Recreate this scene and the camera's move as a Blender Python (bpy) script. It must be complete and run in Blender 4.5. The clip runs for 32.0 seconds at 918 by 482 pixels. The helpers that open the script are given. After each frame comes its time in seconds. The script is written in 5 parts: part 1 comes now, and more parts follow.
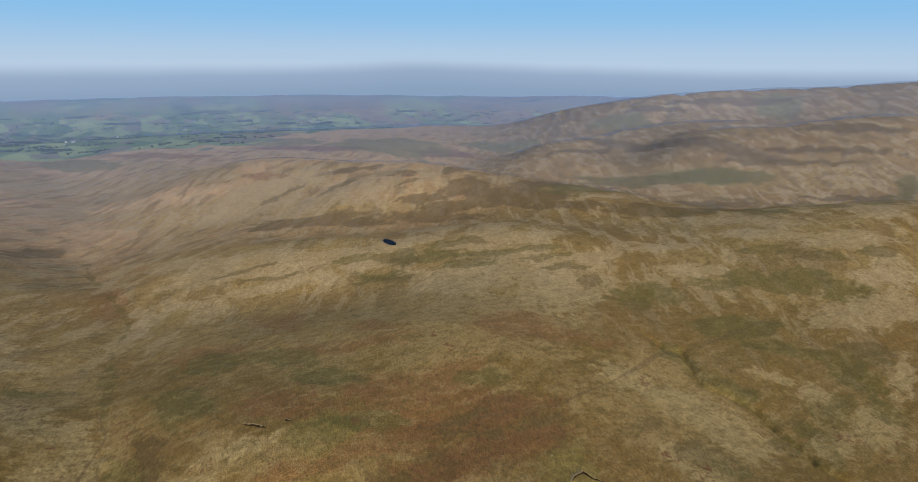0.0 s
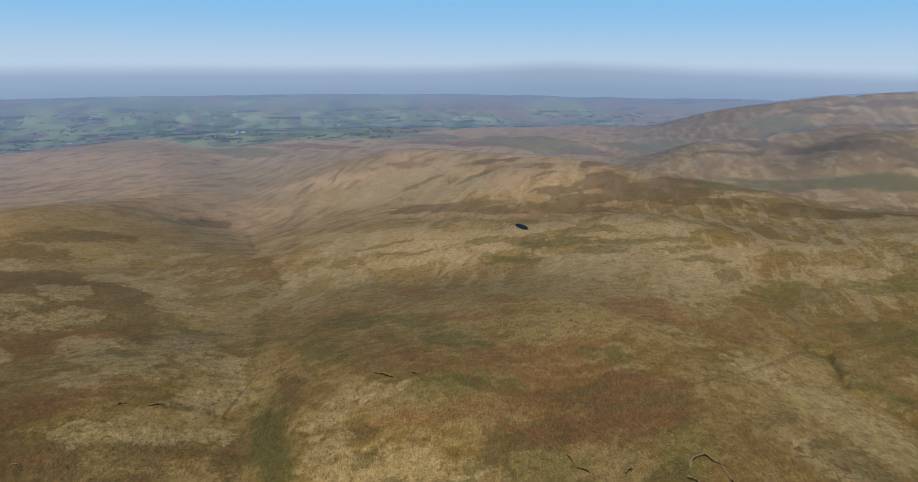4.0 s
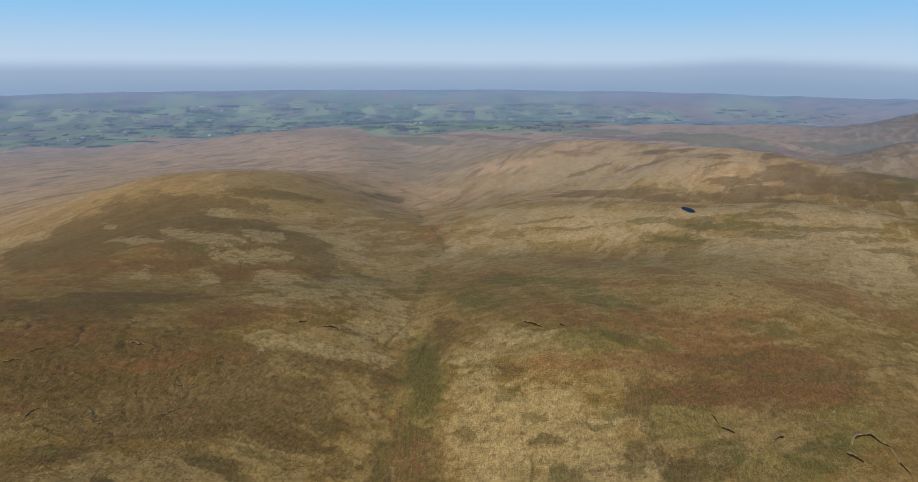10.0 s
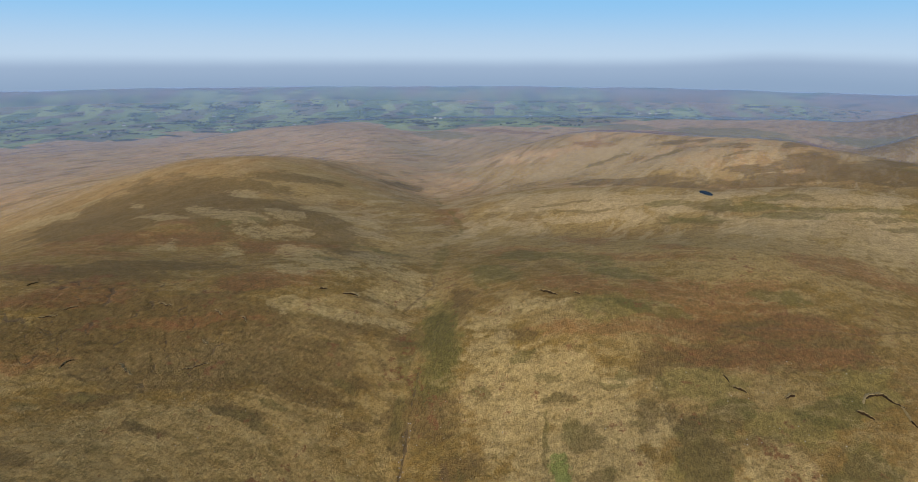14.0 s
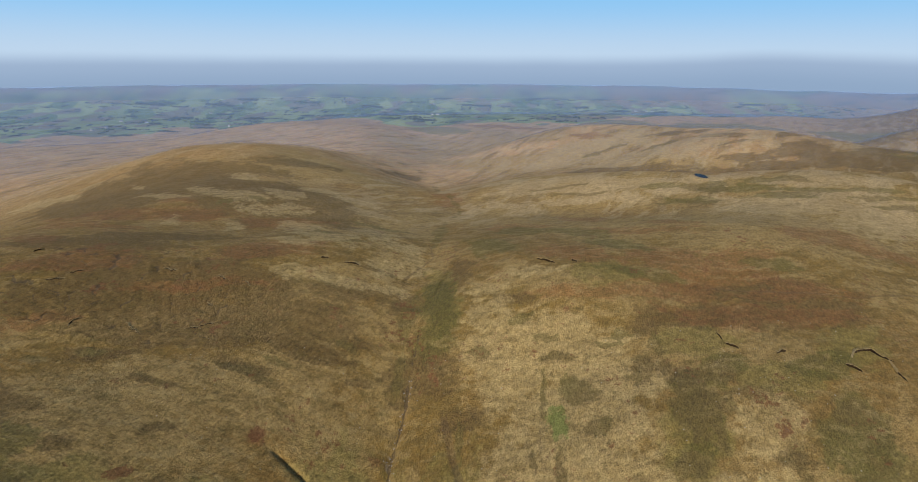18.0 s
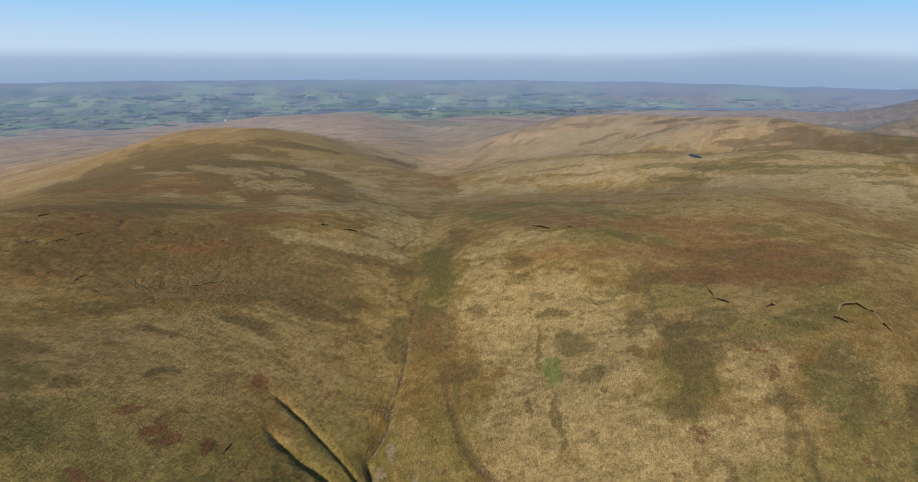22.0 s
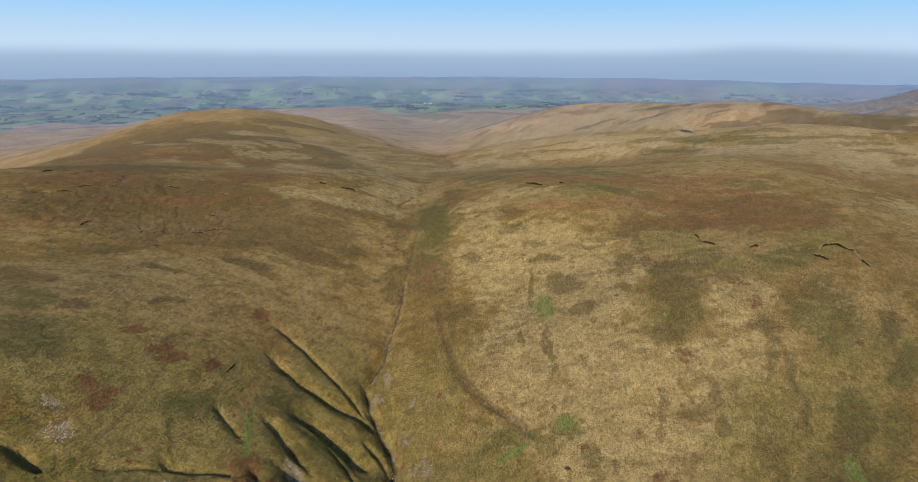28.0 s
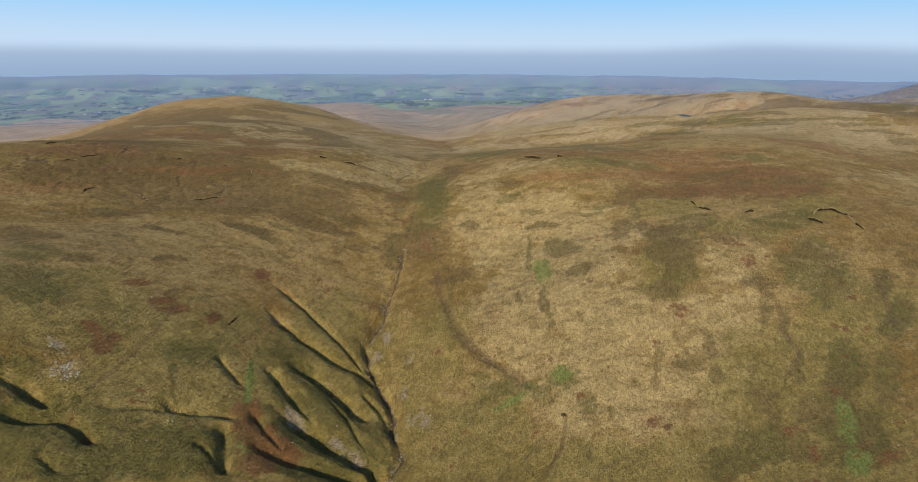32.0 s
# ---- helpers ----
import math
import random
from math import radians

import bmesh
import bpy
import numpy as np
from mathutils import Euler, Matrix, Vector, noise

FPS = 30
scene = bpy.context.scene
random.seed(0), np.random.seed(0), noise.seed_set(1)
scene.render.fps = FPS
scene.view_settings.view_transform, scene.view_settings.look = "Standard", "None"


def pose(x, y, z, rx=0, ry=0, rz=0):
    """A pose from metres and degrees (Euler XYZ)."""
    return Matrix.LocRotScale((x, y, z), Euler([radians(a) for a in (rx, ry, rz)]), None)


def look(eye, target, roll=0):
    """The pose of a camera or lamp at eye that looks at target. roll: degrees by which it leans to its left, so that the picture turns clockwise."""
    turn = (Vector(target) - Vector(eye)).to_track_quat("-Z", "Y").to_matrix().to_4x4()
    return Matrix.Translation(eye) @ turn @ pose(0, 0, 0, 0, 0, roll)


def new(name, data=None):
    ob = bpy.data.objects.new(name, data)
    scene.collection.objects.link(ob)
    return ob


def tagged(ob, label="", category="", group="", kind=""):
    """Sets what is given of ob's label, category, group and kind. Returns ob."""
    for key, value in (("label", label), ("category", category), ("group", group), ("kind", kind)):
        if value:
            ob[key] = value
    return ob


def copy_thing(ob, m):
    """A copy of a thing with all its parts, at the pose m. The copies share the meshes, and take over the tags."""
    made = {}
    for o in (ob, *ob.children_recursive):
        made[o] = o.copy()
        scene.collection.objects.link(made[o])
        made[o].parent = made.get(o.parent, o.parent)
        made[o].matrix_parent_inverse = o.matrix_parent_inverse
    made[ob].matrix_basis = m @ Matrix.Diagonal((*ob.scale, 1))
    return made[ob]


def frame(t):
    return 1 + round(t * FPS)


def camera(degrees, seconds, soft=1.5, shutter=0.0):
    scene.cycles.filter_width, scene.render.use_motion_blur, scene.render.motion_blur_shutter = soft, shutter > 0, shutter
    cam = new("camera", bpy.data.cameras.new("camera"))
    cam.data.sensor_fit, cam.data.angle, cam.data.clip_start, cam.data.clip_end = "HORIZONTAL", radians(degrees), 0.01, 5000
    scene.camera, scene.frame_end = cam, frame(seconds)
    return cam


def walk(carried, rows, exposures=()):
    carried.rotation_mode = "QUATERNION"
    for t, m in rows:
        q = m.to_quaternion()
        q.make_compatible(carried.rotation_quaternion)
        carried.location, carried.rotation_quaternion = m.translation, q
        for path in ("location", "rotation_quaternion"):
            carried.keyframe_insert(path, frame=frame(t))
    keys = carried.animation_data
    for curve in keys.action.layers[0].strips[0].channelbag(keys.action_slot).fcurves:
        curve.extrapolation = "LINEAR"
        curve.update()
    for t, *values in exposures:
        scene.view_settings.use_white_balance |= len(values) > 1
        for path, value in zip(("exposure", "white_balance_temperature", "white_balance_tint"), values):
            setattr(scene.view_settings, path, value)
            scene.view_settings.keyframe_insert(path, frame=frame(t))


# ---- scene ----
# the camera and its way: seconds, place, turn in degrees
cam = camera(70.77, 32.0, soft=1.0)
PATH = [
    (0.0, 2.62, 70.34, 281.73, 74.037, -0.326, -28.533), (1.0, 1.72, 66.67, 277.56, 74.069, -0.306, -25.959),
    (2.0, 0.91, 63.08, 273.42, 74.129, -0.302, -22.927), (2.5, 0.54, 61.30, 271.36, 74.164, -0.285, -21.566),
    (4.5, -0.27, 53.92, 263.16, 74.205, -0.430, -13.649), (5.0, -0.28, 52.00, 261.16, 74.224, -0.442, -10.603),
    (5.5, -0.20, 50.06, 259.18, 74.204, -0.485, -7.098), (6.0, -0.05, 48.10, 257.21, 74.195, -0.494, -4.445),
    (6.5, 0.16, 46.14, 255.26, 74.186, -0.479, -3.722), (7.0, 0.41, 44.21, 253.34, 74.187, -0.478, -3.583),
    (7.5, 0.63, 42.30, 251.44, 74.167, -0.451, -3.365), (8.0, 0.81, 40.43, 249.53, 74.159, -0.422, -3.020),
    (9.0, 1.07, 36.87, 245.71, 74.128, -0.375, -2.299), (9.5, 1.23, 35.08, 243.81, 74.098, -0.352, -1.811),
    (10.0, 1.43, 33.29, 241.88, 74.077, -0.308, -1.157), (10.5, 1.63, 31.52, 239.93, 74.047, -0.330, -0.132),
    (11.0, 1.79, 29.76, 237.96, 74.030, -0.337, 0.356), (11.5, 1.90, 28.03, 235.99, 74.001, -0.307, 0.594),
    (12.0, 1.99, 26.35, 234.01, 73.993, -0.262, 0.626), (13.0, 2.12, 23.19, 230.10, 73.989, -0.243, 0.603),
    (14.0, 2.23, 20.14, 226.14, 73.981, -0.240, 0.537), (14.5, 2.27, 18.61, 224.09, 73.963, -0.252, 0.580),
    (16.5, 1.78, 12.00, 215.38, 74.018, -0.288, 0.414), (17.0, 1.46, 10.34, 213.20, 74.032, -0.304, 0.386),
    (18.0, 0.70, 6.93, 208.84, 74.030, -0.373, 0.259), (19.0, 0.20, 3.40, 204.44, 73.994, -0.427, 0.200),
    (20.0, -0.00, 0.00, 200.00, 73.999, -0.436, 0.125), (21.0, 0.03, -3.28, 195.54, 73.958, -0.470, 0.071),
    (22.0, 0.24, -6.49, 191.16, 73.889, -0.428, -0.043), (23.0, 0.54, -9.90, 187.04, 73.851, -0.404, -0.250),
    (24.0, 0.86, -13.27, 182.86, 73.831, -0.388, -0.376), (25.0, 1.07, -16.42, 178.58, 73.844, -0.390, -0.418),
    (25.5, 1.13, -17.91, 176.44, 73.853, -0.400, -0.400), (27.5, 1.29, -23.61, 168.05, 73.911, -0.383, -0.383),
    (28.0, 1.36, -24.86, 165.99, 73.919, -0.385, -0.382), (29.0, 1.60, -27.26, 161.88, 73.932, -0.398, -0.366),
    (30.0, 1.97, -29.62, 157.73, 73.966, -0.373, -0.374), (31.0, 2.22, -31.70, 153.62, 73.926, -0.378, -0.365),
    (32.0, 2.37, -33.72, 149.59, 73.916, -0.375, -0.343),
]
walk(cam, [(t, pose(x, y, z, rx, ry, rz)) for t, x, y, z, rx, ry, rz in PATH], exposures=((0.0, -0.14), (7.0, -0.10), (14.0, -0.03), (22.0, 0.04), (32.0, 0.12)))

# ---- world and sun ----
SUN_ELEVATION, SUN_AZIMUTH = 24.5, 196.3
world = bpy.data.worlds.new("sky")
scene.world = world
world.use_nodes = True
wn = world.node_tree
sky = wn.nodes.new("ShaderNodeTexSky")
sky.sky_type, sky.sun_disc = "NISHITA", False
sky.sun_elevation, sky.sun_rotation = radians(SUN_ELEVATION), radians(SUN_AZIMUTH)
sky.altitude, sky.air_density, sky.dust_density, sky.ozone_density = 500, 1.0, 0.4, 2.0
wn.links.new(sky.outputs[0], wn.nodes["Background"].inputs[0])
wn.nodes["Background"].inputs[1].default_value = 0.15
sun = new("sun", bpy.data.lights.new("sun", "SUN"))
sun.data.energy, sun.data.angle, sun.data.color = 4.45, radians(0.5), (1.0, 0.845, 0.645)
_a, _e = radians(SUN_AZIMUTH), radians(SUN_ELEVATION)
TO_SUN = Vector((math.sin(_a) * math.cos(_e), math.cos(_a) * math.cos(_e), math.sin(_e)))
sun.matrix_world = look((0, 0, 600), Vector((0, 0, 600)) - TO_SUN)
scene.view_settings.exposure = 0.0


# ---- materials ----
class Nodes:
    """A small builder of node materials."""

    def __init__(self, name):
        self.mat = bpy.data.materials.new(name)
        self.mat.use_nodes = True
        self.t = self.mat.node_tree
        self.bsdf = self.t.nodes["Principled BSDF"]
        self.bsdf.inputs["Specular IOR Level"].default_value = 0.15
        self.pos = self.t.nodes.new("ShaderNodeNewGeometry").outputs["Position"]

    def put(self, socket, value):
        if isinstance(value, bpy.types.NodeSocket):
            self.t.links.new(value, socket)
        else:
            socket.default_value = value

    def noise(self, scale, detail=4.0, rough=0.55, stretch=None, warp=0.0):
        n = self.t.nodes.new("ShaderNodeTexNoise")
        v = self.pos
        if stretch:
            m = self.t.nodes.new("ShaderNodeMapping")
            self.put(m.inputs[0], v)
            m.vector_type = "TEXTURE"
            m.inputs["Rotation"].default_value = (0, 0, radians(stretch[1]))
            m.inputs["Scale"].default_value = (1, 1 / stretch[0], 1)
            v = m.outputs[0]
        self.put(n.inputs["Vector"], v)
        n.inputs["Scale"].default_value, n.inputs["Detail"].default_value = scale, detail
        n.inputs["Roughness"].default_value, n.inputs["Distortion"].default_value = rough, warp
        return n.outputs[0]

    def math(self, op, a, b=0.0, clamp=False):
        n = self.t.nodes.new("ShaderNodeMath")
        n.operation, n.use_clamp = op, clamp
        self.put(n.inputs[0], a), self.put(n.inputs[1], b)
        return n.outputs[0]

    def ramp(self, x, lo, hi):
        n = self.t.nodes.new("ShaderNodeMapRange")
        n.interpolation_type = "SMOOTHSTEP"
        self.put(n.inputs[0], x)
        n.inputs[1].default_value, n.inputs[2].default_value = lo, hi
        return n.outputs[0]

    def mix(self, f, a, b):
        n = self.t.nodes.new("ShaderNodeMix")
        n.data_type = "RGBA"
        self.put(n.inputs[0], f)
        for s, c in ((n.inputs[6], a), (n.inputs[7], b)):
            self.put(s, c if isinstance(c, bpy.types.NodeSocket) else (*c, 1))
        return n.outputs[2]

    def scale(self, colour, f):
        n = self.t.nodes.new("ShaderNodeVectorMath")
        n.operation = "SCALE"
        self.put(n.inputs[0], colour), self.put(n.inputs["Scale"], f)
        return n.outputs[0]

    def attr(self, name):
        n = self.t.nodes.new("ShaderNodeAttribute")
        n.attribute_name = name
        return n.outputs["Fac"]

    def bump(self, height, strength, distance):
        n = self.t.nodes.new("ShaderNodeBump")
        n.inputs["Strength"].default_value, n.inputs["Distance"].default_value = strength, distance
        self.put(n.inputs["Height"], height)
        self.put(self.bsdf.inputs["Normal"], n.outputs[0])

    def done(self, colour, rough=0.9):
        self.put(self.bsdf.inputs["Base Color"], colour if isinstance(colour, bpy.types.NodeSocket) else (*colour, 1))
        self.put(self.bsdf.inputs["Roughness"], rough)
        return self.mat


def moor_material():
    m = Nodes("moor_grass")
    big, mid = m.noise(0.011, 6, 0.6), m.noise(0.045, 8, 0.68, (0.5, -14), 0.3)
    splotch, grain = m.noise(0.16, 9, 0.74), m.noise(1.1, 6, 0.75)
    tuft = m.noise(0.75, 5, 0.7, (0.38, -18))
    edge = m.math("ADD", m.math("MULTIPLY", m.math("SUBTRACT", mid, 0.5), 1.5), m.math("MULTIPLY", m.math("SUBTRACT", splotch, 0.5), 1.6))
    near = m.math("SUBTRACT", 1.0, m.math("MULTIPLY", m.attr("streaks"), 0.55))
    edge = m.math("MULTIPLY", edge, near)

    def mask(name, lo, hi, amp=1.0):
        return m.ramp(m.math("ADD", m.attr(name), m.math("MULTIPLY", edge, amp)), lo, hi)

    def lay(c, f, strength, colour):
        return m.mix(m.math("MULTIPLY", f, strength), c, colour)

    streak = m.noise(0.030, 7, 0.66, (0.22, -25), 0.2)
    mottle = m.noise(0.085, 8, 0.72, (1.5, -8), 0.4)
    clump, wisp = m.noise(0.24, 4, 0.62), m.noise(0.060, 7, 0.70, (2.4, 6), 0.5)
    c = m.mix(m.ramp(big, 0.36, 0.64), (0.202, 0.130, 0.032), (0.216, 0.132, 0.037))
    c = lay(c, m.ramp(mid, 0.44, 0.64), 0.45, (0.300, 0.208, 0.080))
    c = lay(c, m.ramp(splotch, 0.52, 0.66), 0.45, (0.135, 0.095, 0.028))
    # far ground brighter and pinker: the lift of distant haze painted into base colour
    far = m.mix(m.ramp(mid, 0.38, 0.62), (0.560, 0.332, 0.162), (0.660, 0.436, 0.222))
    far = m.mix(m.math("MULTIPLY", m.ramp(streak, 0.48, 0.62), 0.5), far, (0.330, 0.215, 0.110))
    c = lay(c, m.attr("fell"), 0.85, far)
    c = lay(c, mask("tan", 0.20, 0.85, 0.9), 0.70, m.mix(m.ramp(splotch, 0.36, 0.62), (0.300, 0.204, 0.072), (0.358, 0.252, 0.096)))
    c = lay(c, m.math("MULTIPLY", m.attr("streaks"), m.ramp(m.noise(0.050, 7, 0.64, (0.24, -29), 0.4), 0.50, 0.55)), 0.55, (0.450, 0.345, 0.190))
    c = lay(c, m.math("MULTIPLY", m.attr("streaks"), m.ramp(m.noise(0.038, 6, 0.64, (0.30, -33), 0.3), 0.53, 0.58)), 0.50, (0.175, 0.116, 0.045))
    c = lay(c, mask("heath", 0.25, 0.70, 0.9), 0.58, (0.150, 0.058, 0.060))
    c = lay(c, mask("field", 0.20, 0.65, 0.6), 0.66, (0.160, 0.165, 0.060))
    brown = mask("dark", 0.28, 0.72, 1.2)
    bright = m.math("MULTIPLY", near, m.math("SUBTRACT", 1.0, m.math("MULTIPLY", brown, 0.75)))
    c = lay(c, brown, 0.60, (0.116, 0.074, 0.027))
    c = lay(c, mask("red", 0.30, 0.90, 1.2), 0.58, (0.218, 0.096, 0.034))
    c = lay(c, mask("green", 0.28, 0.72, 0.9), 0.70, (0.122, 0.108, 0.028))
    c = lay(c, mask("pale", 0.30, 0.84, 1.3), 0.58, m.mix(m.attr("streaks"), m.mix(m.ramp(splotch, 0.38, 0.58), (0.410, 0.304, 0.126), (0.470, 0.358, 0.164)), (0.440, 0.330, 0.178)))
    olive = mask("olive", 0.20, 0.75, 0.7)
    sedge = m.mix(m.ramp(splotch, 0.36, 0.62), (0.154, 0.129, 0.033), (0.236, 0.190, 0.053))
    c = lay(c, olive, 0.66, m.mix(mask("green", 0.25, 0.80, 0.8), sedge, (0.104, 0.094, 0.023)))
    calm = m.math("SUBTRACT", 1.0, m.math("MULTIPLY", olive, 0.65))
    near, bright = m.math("MULTIPLY", near, calm), m.math("MULTIPLY", bright, calm)
    c = lay(c, mask("spot", 0.34, 0.58, 1.3), 0.62, m.mix(m.ramp(big, 0.42, 0.58), (0.128, 0.112, 0.032), (0.140, 0.098, 0.036)))
    c = lay(c, mask("wet", 0.30, 0.85, 1.2), 0.58, (0.136, 0.112, 0.031))
    c = lay(c, m.math("MULTIPLY", m.ramp(mottle, 0.53, 0.58), near), 0.34, (0.125, 0.090, 0.027))
    c = lay(c, m.math("MULTIPLY", m.ramp(mottle, 0.46, 0.42), bright), 0.32, (0.370, 0.280, 0.118))
    c = lay(c, m.math("MULTIPLY", m.ramp(wisp, 0.53, 0.58), near), 0.30, (0.120, 0.088, 0.026))
    c = lay(c, m.math("MULTIPLY", m.ramp(wisp, 0.45, 0.40), bright), 0.34, (0.350, 0.262, 0.110))
    c = lay(c, m.ramp(clump, 0.55, 0.62), 0.32, (0.100, 0.080, 0.023))
    c = lay(c, m.math("MULTIPLY", brown, m.ramp(m.noise(0.62, 4, 0.7, (0.6, -12)), 0.51, 0.56)), 0.34, (0.072, 0.052, 0.020))
    c = lay(c, mask("lush", 0.35, 0.85, 0.6), 0.8, (0.150, 0.190, 0.045))
    c = lay(c, mask("brake", 0.40, 0.64, 2.0), 0.70, (0.150, 0.058, 0.024))
    c = lay(c, mask("rock", 0.60, 1.10, 1.6), 0.55, (0.280, 0.228, 0.178))
    c = lay(c, mask("track", 0.40, 0.80, 0.7), 0.45, (0.125, 0.080, 0.040))
    c = lay(c, mask("peat", 0.45, 0.75, 1.0), 0.75, (0.080, 0.058, 0.034))
    c = lay(c, m.ramp(m.noise(0.36, 6, 0.8), 0.56, 0.61), 0.30, (0.095, 0.072, 0.027))
    shade = m.math("ADD", 0.71, m.math("MULTIPLY", m.ramp(splotch, 0.30, 0.70), 0.24))
    shade = m.math("ADD", shade, m.math("MULTIPLY", m.ramp(grain, 0.38, 0.62), 0.36))
    shade = m.math("ADD", shade, m.math("MULTIPLY", m.ramp(tuft, 0.42, 0.58), 0.32))
    c = m.scale(c, shade)
    m.bump(m.math("ADD", m.ramp(tuft, 0.3, 0.7), m.ramp(grain, 0.3, 0.7)), 0.8, 0.55)
    m.bsdf.inputs["Sheen Weight"].default_value, m.bsdf.inputs["Sheen Roughness"].default_value = 0.05, 0.6
    m.bsdf.inputs["Sheen Tint"].default_value = (1.0, 0.80, 0.52, 1)
    return m.done(c, 0.95)


def farmland_material():
    m = Nodes("distant_farmland")
    vor = m.t.nodes.new("ShaderNodeTexVoronoi")
    mp = m.t.nodes.new("ShaderNodeMapping")
    m.put(mp.inputs[0], m.pos)
    mp.inputs["Scale"].default_value = (1, 0.55, 0)
    m.put(vor.inputs["Vector"], mp.outputs[0])
    vor.inputs["Scale"].default_value = 0.011
    sep = m.t.nodes.new("ShaderNodeSeparateColor")
    m.put(sep.inputs[0], vor.outputs["Color"])
    big, mid = m.noise(0.0022, 4, 0.55, (0.5, 0)), m.noise(0.012, 4)
    c = m.mix(sep.outputs[0], (0.130, 0.205, 0.075), (0.360, 0.415, 0.175))
    c = m.mix(m.ramp(sep.outputs[1], 0.72, 0.80), c, (0.240, 0.230, 0.150))
    c = m.mix(m.math("MULTIPLY", m.ramp(m.math("ADD", big, m.attr("upland")), 0.55, 0.66), 0.85), c, (0.310, 0.200, 0.130))
    c = m.mix(m.math("MULTIPLY", m.ramp(mid, 0.54, 0.68), 0.45), c, (0.070, 0.105, 0.060))
    return m.done(c, 1.0)


def plain_material(name, a, b, scale, rough=0.85, bump=0.0):
    m = Nodes(name)
    n = m.noise(scale, 4, 0.6)
    if bump:
        m.bump(n, 0.6, bump)
    return m.done(m.mix(m.ramp(n, 0.3, 0.7), a, b), rough)


MOOR = moor_material()
FARM = farmland_material()
PEAT = plain_material("wet_peat", (0.013, 0.008, 0.004), (0.034, 0.021, 0.010), 0.8, 1.0, 0.1)
TURF = plain_material("turf_lip", (0.26, 0.195, 0.085), (0.40, 0.31, 0.155), 0.9, 1.0, 0.1)
STONE = plain_material("grey_stone", (0.22, 0.20, 0.18), (0.42, 0.40, 0.37), 1.3, 0.85, 0.1)
LIME = plain_material("pale_stone", (0.25, 0.23, 0.19), (0.42, 0.40, 0.34), 1.3, 0.85, 0.1)
LEAF = plain_material("dark_foliage", (0.034, 0.048, 0.024), (0.062, 0.080, 0.040), 0.15, 0.9, 0.3)
THORN = plain_material("thorn_twigs", (0.045, 0.035, 0.018), (0.085, 0.065, 0.035), 1.5, 0.9, 0.1)
BARK = plain_material("bark", (0.06, 0.05, 0.04), (0.11, 0.09, 0.07), 2.0, 0.9, 0.05)
RENDERED = plain_material("white_render", (0.50, 0.50, 0.48), (0.60, 0.60, 0.58), 0.6, 0.8)
SLATE = plain_material("grey_slate", (0.12, 0.13, 0.15), (0.20, 0.21, 0.23), 0.8, 0.6)
DARKGLASS = plain_material("dark_window", (0.03, 0.035, 0.04), (0.05, 0.055, 0.06), 0.8, 0.2)
_w = Nodes("pond_water")
_w.bsdf.inputs["IOR"].default_value, _w.bsdf.inputs["Specular IOR Level"].default_value = 1.15, 0.05
_w.bump(_w.noise(1.2, 3), 0.15, 0.05)
WATER = _w.done((0.003, 0.006, 0.018), 0.25)


# ---- relief ----
def hashed(ix, iy, seed):
    n = (ix.astype(np.int64) * 374761393 + iy.astype(np.int64) * 668265263 + seed * 1442695041) & 0xFFFFFFFF
    n = ((n ^ (n >> 13)) * 1274126177) & 0xFFFFFFFF
    return (n ^ (n >> 16)) & 0xFFFF


def rough(x, y, size, seed):
    """Gradient noise of about -1 to 1 with features of that size."""
    u, v = x / size, y / size
    i, j = np.floor(u), np.floor(v)
    fu, fv = u - i, v - j
    su, sv = fu * fu * fu * (fu * (fu * 6 - 15) + 10), fv * fv * fv * (fv * (fv * 6 - 15) + 10)

    def g(di, dj):
        a = hashed(i + di, j + dj, seed) * (2 * math.pi / 65536)
        return np.cos(a) * (fu - di) + np.sin(a) * (fv - dj)

    a, b = g(0, 0), g(0, 1)
    a, b = a + su * (g(1, 0) - a), b + su * (g(1, 1) - b)
    return 1.5 * (a + sv * (b - a))


def step(x, lo, hi):
    t = np.clip((x - lo) / (hi - lo), 0, 1)
    return t * t * (3 - 2 * t)


# the fells: centre, height, two half-widths, turn
BASE = (-8.1, 13.5, -14.3)
NEAR_FELLS = (
    (-146, 117, 30.1, 83, 57, 37),
    (206, 113, 40.0, 90, 88, -16),
    (40, 230, 23.4, 56, 54, -33),
    (-102, 243, 28.9, 82, 50, 50),
    (121, 286, 47.1, 60, 65, 6),
    (54, 368, 27.0, 74, 43, 22),
    (-84, 395, 35.2, 93, 68, 13),
    (-362, 207, 98.8, 195, 159, -38),
    (221, 365, 58.2, 139, 67, -74),
    (8, 444, 59.0, 97, 67, -19),
    (-235, 401, 44.3, 106, 102, 4),
    (94, 543, 45.1, 117, 70, -40),
)
MID_FELLS = (
    (-156, 599, 32.3, 112, 77, -11),
    (299, 497, 51.2, 139, 72, -67),
    (550, 282, 66.1, 242, 154, 59),
    (-347, 543, 24.3, 119, 101, -7),
    (400, 636, 46.2, 119, 81, -72),
    (200, 763, 61.4, 156, 100, -29),
    (-253, 809, 82.0, 265, 204, 34),
    (-419, 935, 28.4, 100, 147, 38),
    (930, 387, 112.8, 336, 149, -26),
    (632, 824, 73.7, 151, 132, -26),
    (388, 982, 31.3, 114, 139, 30),
)
